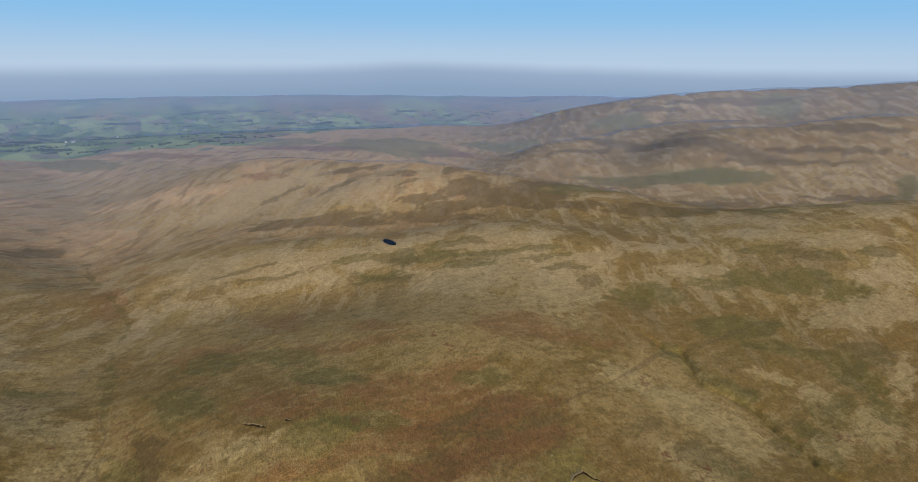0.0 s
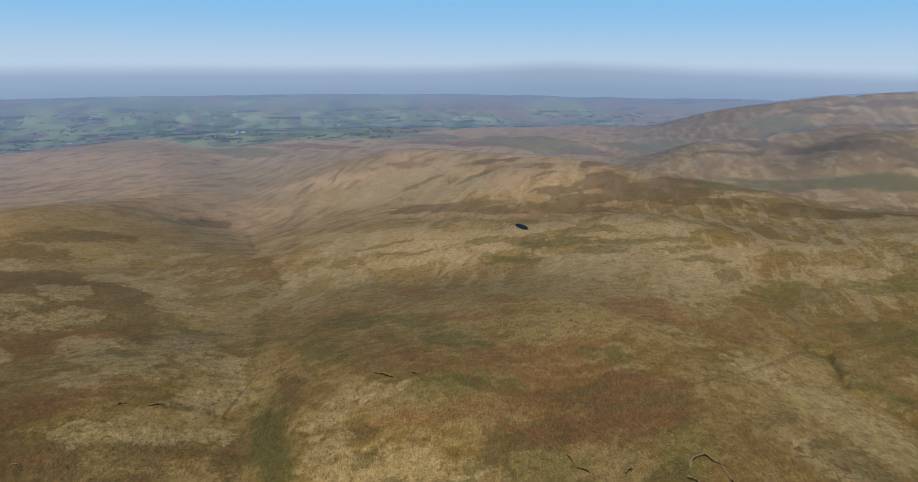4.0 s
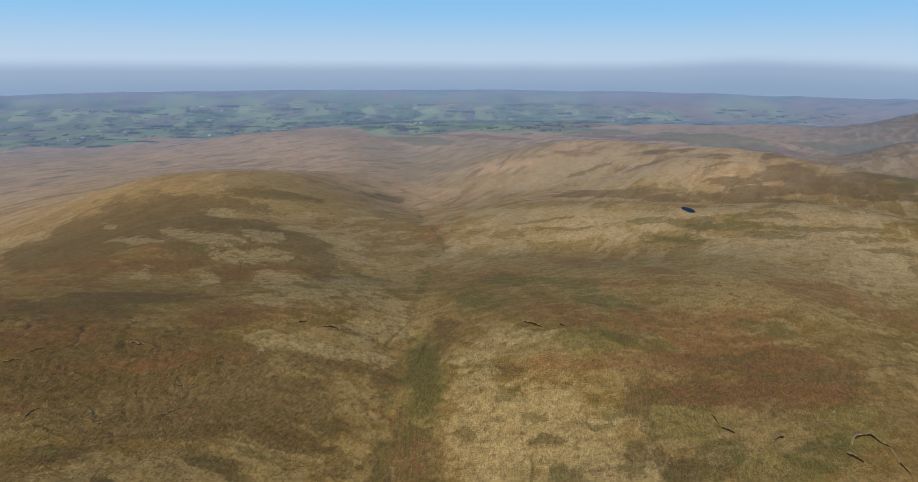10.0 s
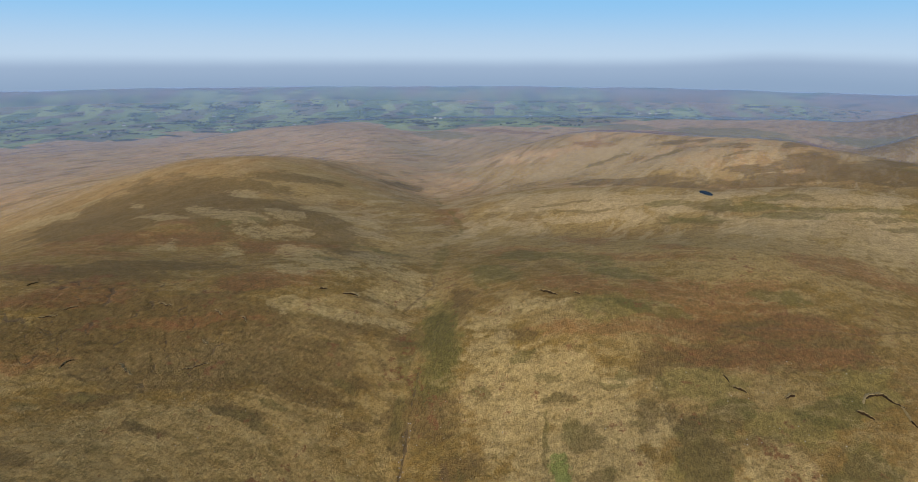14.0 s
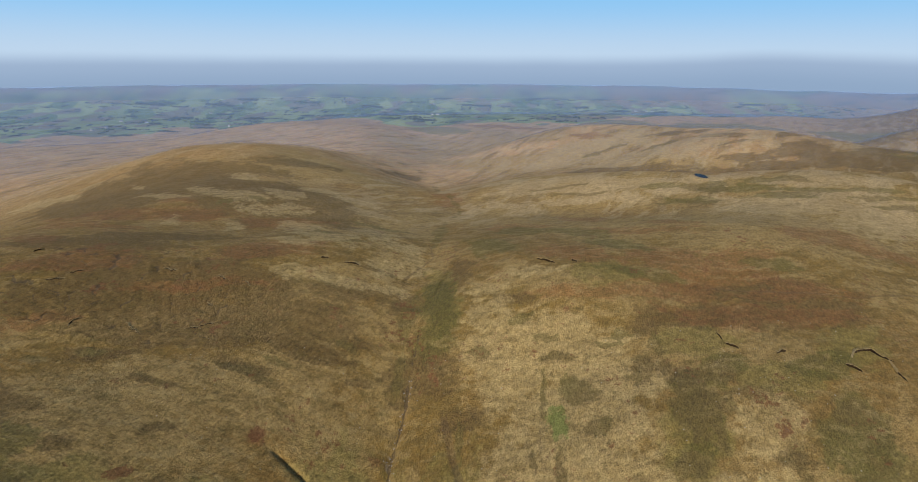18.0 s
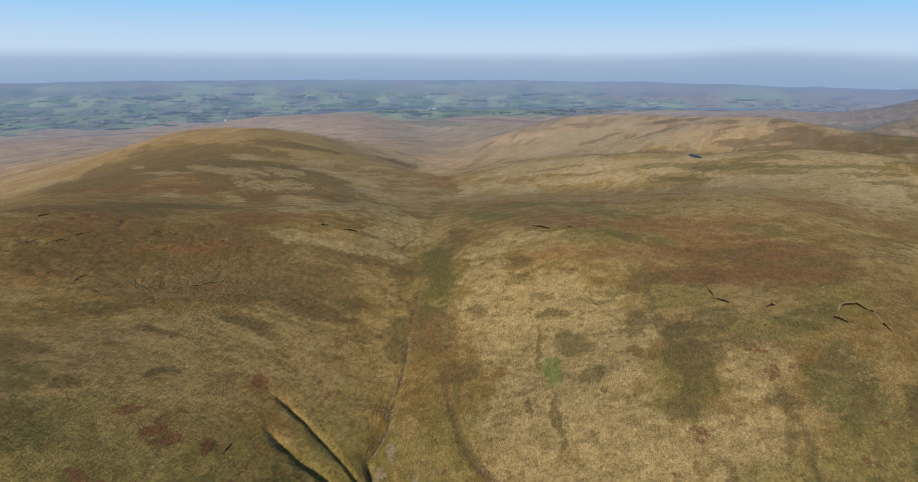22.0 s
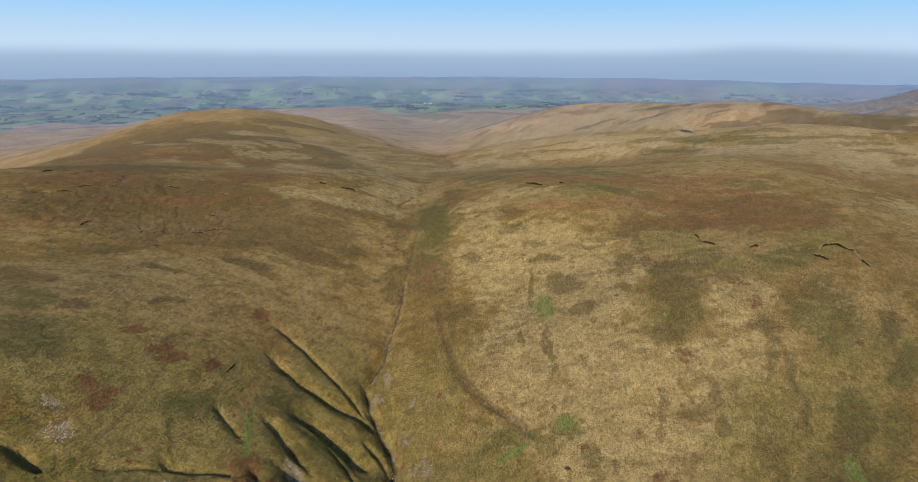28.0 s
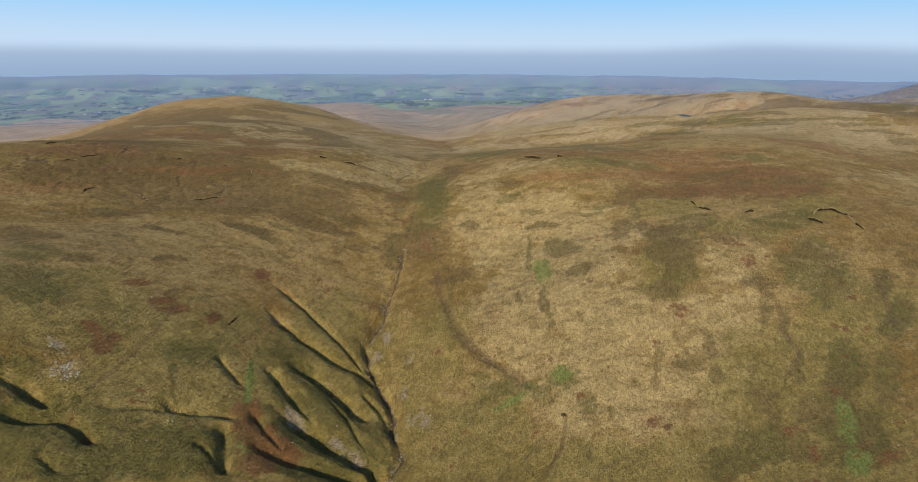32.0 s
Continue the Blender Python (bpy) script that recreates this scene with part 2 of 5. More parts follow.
FAR_FELLS = (
    (-88, 1159, 71.1, 196, 226, -28),
    (490, 1145, 76.5, 202, 111, -42),
    (-626, 1189, 41.7, 162, 271, -6),
    (1414, 658, 132.3, 345, 167, -53),
    (285, 1509, 80.8, 303, 201, -40),
    (1332, 890, 64.9, 203, 82, -68),
    (1281, 1162, 58.2, 191, 103, 28),
    (964, 1363, 60.7, 161, 97, 62),
    (1699, 986, 81.2, 175, 112, -78),
    (1295, 1443, 76.2, 195, 117, -20),
    (1536, 1250, 49.7, 207, 122, -10),
    (-335, 2229, 24.0, 471, 184, -29),
    (898, 2038, 29.2, 330, 196, 37),
    (1825, 1623, 101.8, 280, 178, -19),
    (2020, 1353, 105.4, 267, 167, -85),
    (2213, 1058, 167.8, 309, 216, 49),
    (1599, 2016, 112.1, 369, 183, -80),
    (1440, 2318, -36.0, 420, 155, 59),
)
HILLS = NEAR_FELLS + MID_FELLS + FAR_FELLS
# the dale's bed: place, height, slope of its two sides
VALLEY = (
    (-58, 20, -27.8, 0.38, 0.30),
    (-26, 110, -5.1, 0.49, 0.34),
    (-18, 175, -1.0, 0.50, 0.37),
    (-23, 205, 6.6, 0.47, 0.40),
    (-38, 240, 20.6, 0.46, 0.42),
    (-33, 280, 33.5, 0.41, 0.38),
    (-30, 365, 55.5, 0.44, 0.39),
    (-22, 450, 62.2, 0.35, 0.30),
    (-16, 560, 68.2, 0.26, 0.22),
    (-12, 620, 59.4, 0.23, 0.19),
    (1, 685, 50.1, 0.23, 0.19),
    (-17, 807, 41.0, 0.20, 0.23),
    (-35, 930, 20.1, 0.36, 0.15),
    (-47, 1129, -13.3, 0.41, 0.02),
    (-37, 1454, -27.8, 0.15, 0.38),
    (-61, 1811, -54.4, 0.12, 0.12),
    (-183, 2358, -50.4, 0.24, 0.07),
    (-234, 2700, -73.5, 0.20, 0.05),
)


def along(x, y, line):
    """Distance to a polyline, and the share of its length at the nearest point."""
    best, part = np.full(x.shape, 1e9), np.zeros(x.shape)
    lengths = [math.dist(a, b) for a, b in zip(line, line[1:])]
    total, gone = sum(lengths), 0.0
    for (ax, ay), (bx, by), n in zip(line, line[1:], lengths):
        s = np.clip(((x - ax) * (bx - ax) + (y - ay) * (by - ay)) / (n * n), 0, 1)
        d = np.hypot(x - ax - s * (bx - ax), y - ay - s * (by - ay))
        near = d < best
        best, part = np.where(near, d, best), np.where(near, (gone + s * n) / total, part)
        gone += n
    return best, part


# gullies and brooks cut into the slopes: line, half-width, depth
BROOK = ((-60, 20), (-30, 110), (-21.2, 162.3), (-20.0, 168.0), (-16.4, 175.5), (-18.5, 180.9), (-22.0, 189.8), (-21.6, 196.1), (-25.3, 205.3), (-29.7, 212.7), (-34.1, 222.7), (-38.3, 236.1), (-34.6, 246.0), (-31.4, 254.6), (-30.8, 263.5), (-28.5, 277.6), (-26.4, 293.0), (-25.9, 315.5), (-23.0, 344.7), (-17.7, 376.9), (-7.7, 417.7), (2.2, 462.9), (8.4, 541.3))
CUTS = (
    (((-85.0, 251.2), (-74.7, 246.7), (-65.8, 241.6), (-56.8, 235.5), (-42.4, 224.6), (-30.9, 212.3)), 1.5, 2.0),
    (((-81.5, 232.9), (-70.9, 225.1), (-61.4, 220.4), (-51.0, 217.1), (-38.7, 215.9), (-27.7, 210.1)), 2.6, 3.4),
    (((-65.7, 206.0), (-57.6, 202.4), (-47.9, 199.4), (-37.9, 193.7), (-34.2, 191.1)), 3.6, 4.2),
    (((-72.5, 194.5), (-66.2, 191.2), (-60.7, 186.3), (-53.0, 180.1), (-50.1, 178.2)), 2.4, 2.4),
    (((-64.2, 176.3), (-56.0, 174.9), (-47.2, 172.2), (-36.5, 170.0), (-28.0, 168.3), (-22.9, 163.5)), 4.0, 5.4),
    (((-67.9, 155.8), (-57.8, 157.0), (-46.5, 158.2), (-33.1, 160.4), (-25.1, 161.2)), 3.0, 3.8),
    (((-36.7, 204.8), (-29.4, 199.0), (-22.8, 191.0), (-19.0, 180.9)), 1.8, 2.2),
    (((-50.6, 195.6), (-39.0, 186.2), (-33.6, 178.5), (-28.5, 172.6)), 1.4, 1.5),
    (((-57.5, 172.4), (-48.7, 169.2), (-42.0, 166.1)), 1.4, 1.3),
    (((-70.0, 170.2), (-63.5, 164.3), (-56.7, 160.3)), 1.6, 1.8),
    (((-87.6, 190.0), (-82.2, 184.3), (-75.9, 180.4)), 1.4, 1.4),
    (((-82.4, 149.5), (-77.2, 147.5), (-72.6, 144.2)), 1.5, 1.4),
    (((-77.0, 161.0), (-73.4, 153.2), (-71.1, 143.8)), 2.6, 2.6),
    (((-140.7, 147.6), (-137.1, 147.1), (-129.6, 145.6), (-123.4, 143.8)), 2.6, 3.0),
    (((-132.7, 133.8), (-130.1, 134.8), (-122.5, 138.2), (-116.9, 140.1), (-111.9, 140.0), (-107.8, 137.8)), 2.6, 3.2),
    (((-95.5, 160.6), (-91.8, 158.0), (-86.7, 159.2), (-80.4, 162.7), (-74.8, 164.5)), 1.8, 2.0),
    (((-111.8, 146.8), (-104.8, 150.4), (-98.4, 154.2), (-93.0, 156.5)), 1.1, 0.9),
    (((-116.9, 127.6), (-113.9, 126.2), (-110.2, 125.1)), 1.4, 1.2),
    (((43.1, 171.6), (40.4, 163.1), (34.2, 154.4), (30.7, 149.7)), 0.9, 0.9),
    (((33.2, 171.4), (28.2, 163.4), (21.8, 154.6)), 0.8, 0.5),
    (((345.3, 427.9), (356.3, 406.5), (356.7, 388.4), (366.7, 383.0), (348.0, 354.4), (344.5, 340.7), (352.1, 329.7), (357.4, 310.3), (350.8, 287.9), (348.4, 270.1), (342.3, 254.8), (344.5, 238.8)), 2.6, 2.8),
    (((453.5, 325.2), (446.2, 302.7), (447.7, 283.0), (448.6, 260.7)), 2.4, 1.0),
    (((-6.9, 283.8), (-0.4, 251.6), (5.0, 232.9), (13.7, 217.2), (25.1, 204.8), (32.4, 194.5)), 2.4, 0.8),
    (((-36.4, 406.5), (-32.9, 420.5)), 1.0, 1.0),
)
PEAT_BANKS = (
    ((132.6, 314.8), (133.6, 307.5)),
    ((133.7, 304.3), (136.2, 302.2), (138.3, 299.3)),
    ((154.3, 293.6), (157.2, 295.2), (159.4, 295.2)),
    ((187.6, 288.1), (191.0, 292.7), (196.2, 294.6), (199.7, 294.6), (201.3, 289.6), (205.4, 284.8)),
    ((182.1, 284.0), (184.7, 281.5), (187.0, 278.4)),
    ((49.8, 409.7), (55.7, 403.8), (60.8, 398.6)),
    ((71.2, 398.9), (74.3, 395.8)),
    ((-76.3, 412.5), (-71.0, 414.4), (-66.4, 413.7)),
    ((-91.1, 411.8), (-86.7, 414.3)),
    ((203.9, 286.5), (202.3, 276.2), (203.6, 271.0)),
)
HAGS = (
    ((-172.2, 316.9), (-168.0, 313.0), (-163.1, 308.7)),
    ((-195.1, 304.2), (-195.5, 309.8), (-193.3, 313.5)),
    ((-176.3, 372.1), (-171.3, 370.0), (-167.4, 370.3)),
    ((-143.5, 370.7), (-137.6, 367.4)),
    ((-126.9, 369.4), (-122.7, 364.3)),
    ((-143.2, 316.9), (-136.2, 321.6), (-130.0, 327.2)),
    ((-257.8, 379.6), (-254.9, 386.9)),
    ((-227.2, 341.7), (-219.3, 346.6)),
    ((-140.8, 344.3), (-136.7, 340.8)),
    ((-220.4, 351.2), (-214.5, 357.8)),
    ((-87.8, 207.3), (-87.5, 210.7), (-87.1, 213.9)),
)
WET_LINES = (((366.7, 383.0), (348.0, 354.4), (344.5, 340.7), (352.1, 329.7), (357.4, 310.3), (350.8, 287.9), (348.4, 270.1), (342.3, 254.8), (344.5, 238.8)), ((394.6, 289.6), (373.7, 267.8), (341.1, 240.1)))
BUSH = (42.7, 174.7)
DITCH = ((147.2, 362.3), (183.1, 352.9), (222.0, 344.7), (270.2, 356.0), (344.8, 382.8), (368.8, 382.3), (462.1, 387.7))
RILLS = (((-6.9, 283.8), (-0.4, 251.6), (5.0, 232.9), (13.7, 217.2), (25.1, 204.8), (32.4, 194.5)), ((137.3, 216.0), (132.7, 201.1), (133.4, 189.4), (125.7, 178.5)), ((183.9, 226.2), (177.8, 209.6), (172.1, 194.4)), ((43.1, 171.6), (40.4, 163.1), (34.2, 154.4), (30.7, 149.7)))
TRACK = ((277.5, 358.5), (335.6, 382.3), (388.8, 383.0), (429.2, 389.1), (467.8, 386.3))
SHEEP_TRACKS = (((-37.0, 411.8), (-19.1, 461.3), (-24.3, 495.6)), ((-114.1, 151.7), (-111.6, 161.9), (-109.1, 173.3), (-107.5, 188.9), (-107.8, 206.0)))


def dale(x, y):
    """Height of the dale's sides over its bed, blended smoothly from the nodes of its line."""
    k = np.cumsum([0] + [math.dist(p[:2], q[:2]) for p, q in zip(VALLEY, VALLEY[1:])])
    u = np.concatenate([np.arange(0, 1500, 16.0), np.arange(1500, k[-1], 40.0)])
    w = np.stack([np.interp(u, k, [v[c] for v in VALLEY]) for c in range(5)], -1)
    for _ in range(3):
        w[1:-1] = (w[:-2] + 2 * w[1:-1] + w[2:]) / 4
    t = np.gradient(w[:, :2], axis=0)
    t /= np.linalg.norm(t, axis=1)[:, None]
    near = np.full(x.shape, 1e9)
    for a, b, *_ in w:
        near = np.minimum(near, np.hypot(x - a, y - b))
    top, under = np.zeros(x.shape), np.zeros(x.shape)
    for (a, b, bed, left, right), (tx, ty) in zip(w, t):
        px, py = x - a, y - b
        d = np.hypot(px, py) + 1e-6
        bend = 3 + 0.034 * max(0.0, b - 330)
        deep = np.sqrt(d * d + bend * bend) - bend
        weight = np.exp(-(d - near) / (14 + 0.16 * near))
        side = 0.5 + 0.5 * (tx * py - ty * px) / d
        top += weight * (bed + (right + (left - right) * side) * deep)
        under += weight
    return top / under


def hag_lines(x, y):
    """Winding edges of bare peat between the hags of the wet flat."""
    zone = np.exp(-((x + 190) / 95) ** 2 - ((y - 352) / 62) ** 2)
    thin = 1 - step(abs(rough(x, y, 26, 61) + 0.35 * rough(x, y, 9, 62)), 0.015, 0.07)
    return thin * step(zone * (1 + 0.8 * rough(x, y, 40, 63)), 0.25, 0.6)


def shape(x, y):
    """Smooth height of the land."""
    z = BASE[0] + BASE[1] * x / 1000 + BASE[2] * y / 1000
    for cx, cy, am, sx, sy, ro in HILLS:
        c, s = math.cos(radians(ro)), math.sin(radians(ro))
        u, v = ((x - cx) * c + (y - cy) * s) / sx, (-(x - cx) * s + (y - cy) * c) / sy
        z = z + am * np.exp(-0.5 * (u * u + v * v))
    low = dale(x, y)
    h = np.clip(0.5 + (low - z) / 48, 0, 1)
    z = low + (z - low) * h - 24 * h * (1 - h)
    r = np.hypot(x, y)
    far = -112 + 122 * step(r, 3700, 4850) + 9 * rough(x, y, 900, 5) * step(r, 3300, 4300) + 4 * rough(x, y, 350, 6)
    edge = 2150 + 850 * step(np.degrees(np.arctan2(x, np.maximum(y, 1))), -28, -4)
    return z + (far - z) * step(r - edge, 0, 700)


def land(x, y):
    """Height of the land with its folds, rills, gullies and tussocks."""
    x, y = np.asarray(x, float), np.asarray(y, float)
    z, r = shape(x, y), np.hypot(x, y)
    z = z + 0.9 * rough(x, y, 46, 1) + 0.45 * rough(x, y, 17, 2) + (2.0 * rough(x, y, 160, 3) + 1.2 * rough(x, y, 70, 13)) * step(r, 500, 900) - 5 * abs(rough(x, y, 330, 14)) * step(r, 900, 1300) - 7 * (1 - step(abs(rough(x * 0.9 - 0.4 * y, 0.35 * (y + 0.5 * x), 150, 15)), 0.0, 0.22)) * step(x / np.maximum(r, 1), 0.50, 0.62) * step(r, 1500, 1900)
    z = z + 0.16 * rough(x, y, 5.5, 4) + 0.12 * rough(x * 1.0, y, 2.3, 7)
    flat = np.exp(-((x + 170) / 120) ** 2 - ((y - 345) / 75) ** 2)
    z = z - 0.5 * hag_lines(x, y) + 0.42 * flat * (rough(x, y, 5.2, 65) + 0.8 * rough(x, y, 2.6, 66))
    box = (x > -170) & (x < 490) & (y > 10) & (y < 1500)
    if box.any():
        bx, by, cut = x[box], y[box], np.zeros(int(box.sum()))
        for line, w, deep in CUTS:
            d, s = along(bx, by, line)
            wob = 1 + 0.35 * rough(bx, by, 7, 9)
            cut = np.maximum(cut, deep * wob * (0.85 * np.clip(1.1 - d / w, 0, 1) + 0.55 * step(1 - d / (3.2 * w), 0, 1)) * step(s, 0, 0.22) * step(1 - s, -0.16, 0.04))
        d, s = along(bx, by, BROOK)
        near = 1 - step(by, 235, 330)
        cut = np.maximum(cut, ((0.4 + 2.9 * near) * np.clip(1 - (d + 1.0 * rough(bx, by, 6, 11)) / (2.0 + 1.4 * near), 0, 1) + 1.6 * near * step(1 - d / 11, 0, 1)) * step(1 - s, 0, 0.1))
        z[box] -= cut
    return z


def at(x, y):
    return float(land(np.array([x]), np.array([y]))[0])


# ---- vegetation patches: centre, half-width across and away, turn ----
PALE_ONE = (
    (30, 315, 32, 26, 116), (53, 268, 49, 31, 103), (68, 221, 34, 28, 150), (30, 236, 32, 21, 102),
    (66, 190, 32, 23, 167), (53.3, 178.6, 14.8, 13.2, 154), (90.1, 173.9, 18.5, 15.5, -169), (111.8, 212.2, 21.4, 17.0, 44),
    (129.8, 248.3, 19.5, 13.3, 55), (18.0, 348.4, 15.9, 10.4, 166), (55.1, 335.1, 20.4, 7.4, 166), (97.3, 189.5, 19.9, 16.5, -163),
    (-229.1, 506.8, 15.3, 7.5, 117), (-178.2, 498.6, 19.5, 9.3, 111), (-280, 597, 27, 12, 146), (-252.2, 623.1, 25.0, 12.3, 124),
)
PALE_TWO = (
    (-210, 599, 40, 19, 143), (-165, 570, 29, 17, 169), (-181.0, 557.0, 11.9, 11.3, -166), (-138.0, 565.4, 8.3, 6.9, -114),
    (-237, 712, 34, 11, 133), (-438.4, 756.3, 21.2, 14.6, 120), (-440, 707, 30, 13, 131), (-174, 624, 28, 16, 141),
    (-142, 670, 30, 15, 144), (-100, 647, 27, 16, 143), (-81, 598, 27, 13, 152), (-130.4, 514.7, 23.4, 14.9, 138),
    (-97, 468, 34, 16, 140), (-116.7, 446.2, 22.0, 14.0, 143), (-67, 495, 32, 16, 122), (-38.3, 474.0, 15.3, 11.6, -152),
)
PALE_THREE = (
    (-30.4, 452.5, 19.9, 10.6, 79), (-53.8, 426.6, 20.6, 9.8, -147), (-37.8, 421.1, 21.6, 6.2, -135), (-105.5, 388.5, 11.9, 8.7, -163),
    (-73.5, 386.6, 18.8, 8.3, -175), (-45.8, 390.4, 17.6, 7.5, -165), (-342.2, 683.2, 20.9, 6.2, 133), (-474, 712, 41, 23, 149),
    (16.6, 379.5, 15.6, 8.9, 144), (17.6, 356.4, 16.8, 12.8, 115), (29.2, 334.0, 19.9, 15.9, -149), (47.0, 390.0, 20.9, 7.3, 173),
    (64, 318, 26, 21, 165), (73, 290, 29, 20, 156), (30.3, 304.0, 21.6, 17.7, 161), (302, 555, 46, 29, 164),
)
PALE_FOUR = (
    (322, 507, 50, 25, 54), (316, 470, 29, 11, -143), (265, 594, 33, 16, 124), (260, 540, 32, 17, 110),
    (97, 785, 55, 28, 177), (61, 766, 34, 17, -174), (138, 741, 39, 16, 164), (198, 722, 43, 17, 161),
    (169, 675, 39, 12, 138), (221, 671, 29, 14, 146), (117, 691, 44, 11, 157), (50, 701, 32, 10, 162),
    (287.1, 690.9, 22.7, 17.1, 142), (326, 724, 40, 25, 90), (345.8, 642.0, 20.1, 14.4, 167), (313.9, 645.1, 20.3, 9.8, 153),
)
PALE_FIVE = (
    (357.0, 583.4, 21.2, 13.9, -163), (401.5, 623.4, 25.0, 9.1, -166), (384, 682, 42, 23, -157), (478.8, 1003.9, 17.7, 16.4, 75),
    (419.3, 1012.3, 23.0, 10.8, -169), (479.8, 1048.2, 17.6, 13.0, 139), (395, 1071, 52, 26, -171), (302, 1294, 90, 31, -149),
    (212, 1303, 76, 35, -144), (316, 1131, 66, 38, -166), (235, 1182, 66, 32, -163), (153, 1205, 70, 28, 128),
    (258, 1096, 57, 30, 162), (355, 1036, 35, 14, 166), (357, 530, 50, 34, 158), (351, 487, 38, 21, -173),
)
PALE_SIX = (
    (355, 575, 53, 18, 155), (303, 568, 34, 30, 34), (268, 583, 30, 12, 129), (238.9, 574.0, 19.6, 10.6, 111),
    (412.4, 545.8, 23.9, 15.8, 28), (131, 733, 52, 22, 152), (74, 745, 34, 13, 160), (55, 848, 42, 33, 127),
    (193, 708, 36, 14, 159), (367, 638, 38, 18, 145), (288.1, 364.5, 22.3, 18.7, 142), (306, 334, 30, 23, 112),
    (315, 294, 31, 22, 83), (267.4, 275.4, 22.8, 15.4, 118), (506, 351, 25, 20, 170), (534, 342, 32, 18, 24),
)
PALE_SEVEN = (
    (560, 332, 33, 12, 26), (371.5, 262.6, 19.5, 10.1, 17), (408.9, 259.8, 23.1, 13.4, -153), (406.0, 297.4, 21.1, 11.7, -135),
    (403.0, 331.4, 15.3, 8.9, 104), (473, 282, 37, 7, 29), (628, 421, 45, 21, 138), (596, 494, 56, 17, 116),
    (626, 556, 82, 21, 102), (731, 486, 57, 37, 110), (588, 368, 29, 15, 149), (489, 488, 33, 13, 144),
    (502, 549, 31, 16, 155), (954.7, 950.3, 23.6, 17.3, 129), (969, 996, 28, 10, 124), (10, 704, 28, 8, 93),
)
PALE_EIGHT = (
    (6, 663, 27, 6, 99), (-113, 1632, 102, 84, -126), (-171, 2013, 89, 55, -159), (1167, 755, 36, 11, 116),
    (275, 1255, 147, 37, -154), (207, 1234, 126, 30, -153), (390, 1133, 95, 33, -175), (201, 719, 39, 15, 149),
    (150, 757, 43, 16, 145), (109, 753, 36, 13, 147), (254.9, 690.4, 23.6, 12.4, 150), (336, 631, 31, 14, 160),
    (397, 618, 42, 15, -173), (-105.6, 132.7, 5.3, 0.8, 108), (-95.0, 170.2, 8.9, 0.8, 112), (-120.8, 158.3, 2.5, 2.1, 140),
)
PALE_NINE = (
    (971.3, 936.6, 19.2, 12.7, 129), (963.5, 982.0, 24.5, 9.9, 126), (1082, 806, 29, 7, 121), (624, 776, 26, 10, 155),
    (1106, 755, 27, 6, 121), (708, 441, 29, 16, 151),
)
PALE = PALE_ONE + PALE_TWO + PALE_THREE + PALE_FOUR + PALE_FIVE + PALE_SIX + PALE_SEVEN + PALE_EIGHT + PALE_NINE
GREEN_ONE = (
    (54.4, 290.4, 7.6, 4.1, 92), (106.0, 257.8, 22.0, 11.0, 74), (97.2, 236.6, 8.2, 7.4, 66), (164, 242, 26, 13, 56),
    (177.2, 199.1, 15.3, 5.3, 56), (141.7, 174.3, 16.1, 6.4, 60), (130.3, 146.1, 13.4, 7.8, 56), (20.1, 200.2, 16.4, 3.7, 140),
    (45.6, 192.0, 7.1, 6.0, 105), (-151.0, 190.5, 14.5, 10.5, 115), (-165.3, 214.6, 13.3, 9.0, 157), (-62.9, 205.5, 8.9, 6.5, 145),
    (-45.9, 188.3, 10.3, 7.1, 148), (-31.0, 175.6, 8.0, 7.2, 125), (-57.9, 183.3, 8.2, 5.4, 144), (-95.2, 167.1, 8.9, 1.6, 110),
)
GREEN_TWO = (
    (104.7, 149.8, 7.7, 5.1, 60), (91.8, 145.4, 7.6, 6.5, 35), (-133.3, 152.3, 9.6, 4.3, 177), (-107.8, 128.0, 14.1, 5.1, -157),
    (-93.6, 184.6, 12.4, 5.7, -137), (-95.1, 139.7, 9.4, 7.6, -148), (-13, 380, 28, 11, 98), (-14.6, 339.4, 16.0, 11.2, 116),
    (-5.4, 354.3, 19.4, 6.5, 94), (52, 520, 31, 19, 143), (25, 459, 31, 17, 103), (258.9, 647.7, 21.7, 13.5, 142),
    (286.1, 632.2, 20.5, 17.5, 137), (229, 625, 27, 10, 142), (109.9, 275.0, 12.3, 10.1, -175), (127.0, 286.8, 11.1, 8.8, -150),
)
GREEN_THREE = (
    (173.5, 285.0, 17.6, 10.0, -160), (358.1, 383.7, 17.4, 13.4, 63), (362.3, 333.3, 23.3, 11.6, 96), (364.7, 277.4, 18.2, 8.7, -116),
    (434, 393, 38, 17, 154), (441, 345, 31, 12, 123), (515, 430, 53, 19, 133), (411, 470, 35, 22, -173),
    (956, 1065, 130, 34, 128), (1068, 939, 87, 34, 121), (1185, 653, 40, 15, 31), (641, 836, 74, 43, 162),
    (109.9, 378.6, 22.8, 9.0, 161), (192.8, 389.8, 18.7, 7.2, 154), (109, 441, 28, 14, 136), (91, 492, 33, 14, 130),
)
GREEN_FOUR = (
    (546.4, 367.7, 23.2, 17.6, 157), (449, 300, 25, 13, -108), (528, 416, 28, 20, 136), (-108.7, 133.3, 21.7, 10.8, -155),
    (-122.8, 138.9, 10.0, 9.7, -165), (-84.4, 142.7, 18.1, 8.8, -151), (-49.7, 164.4, 16.3, 13.5, 169),
)
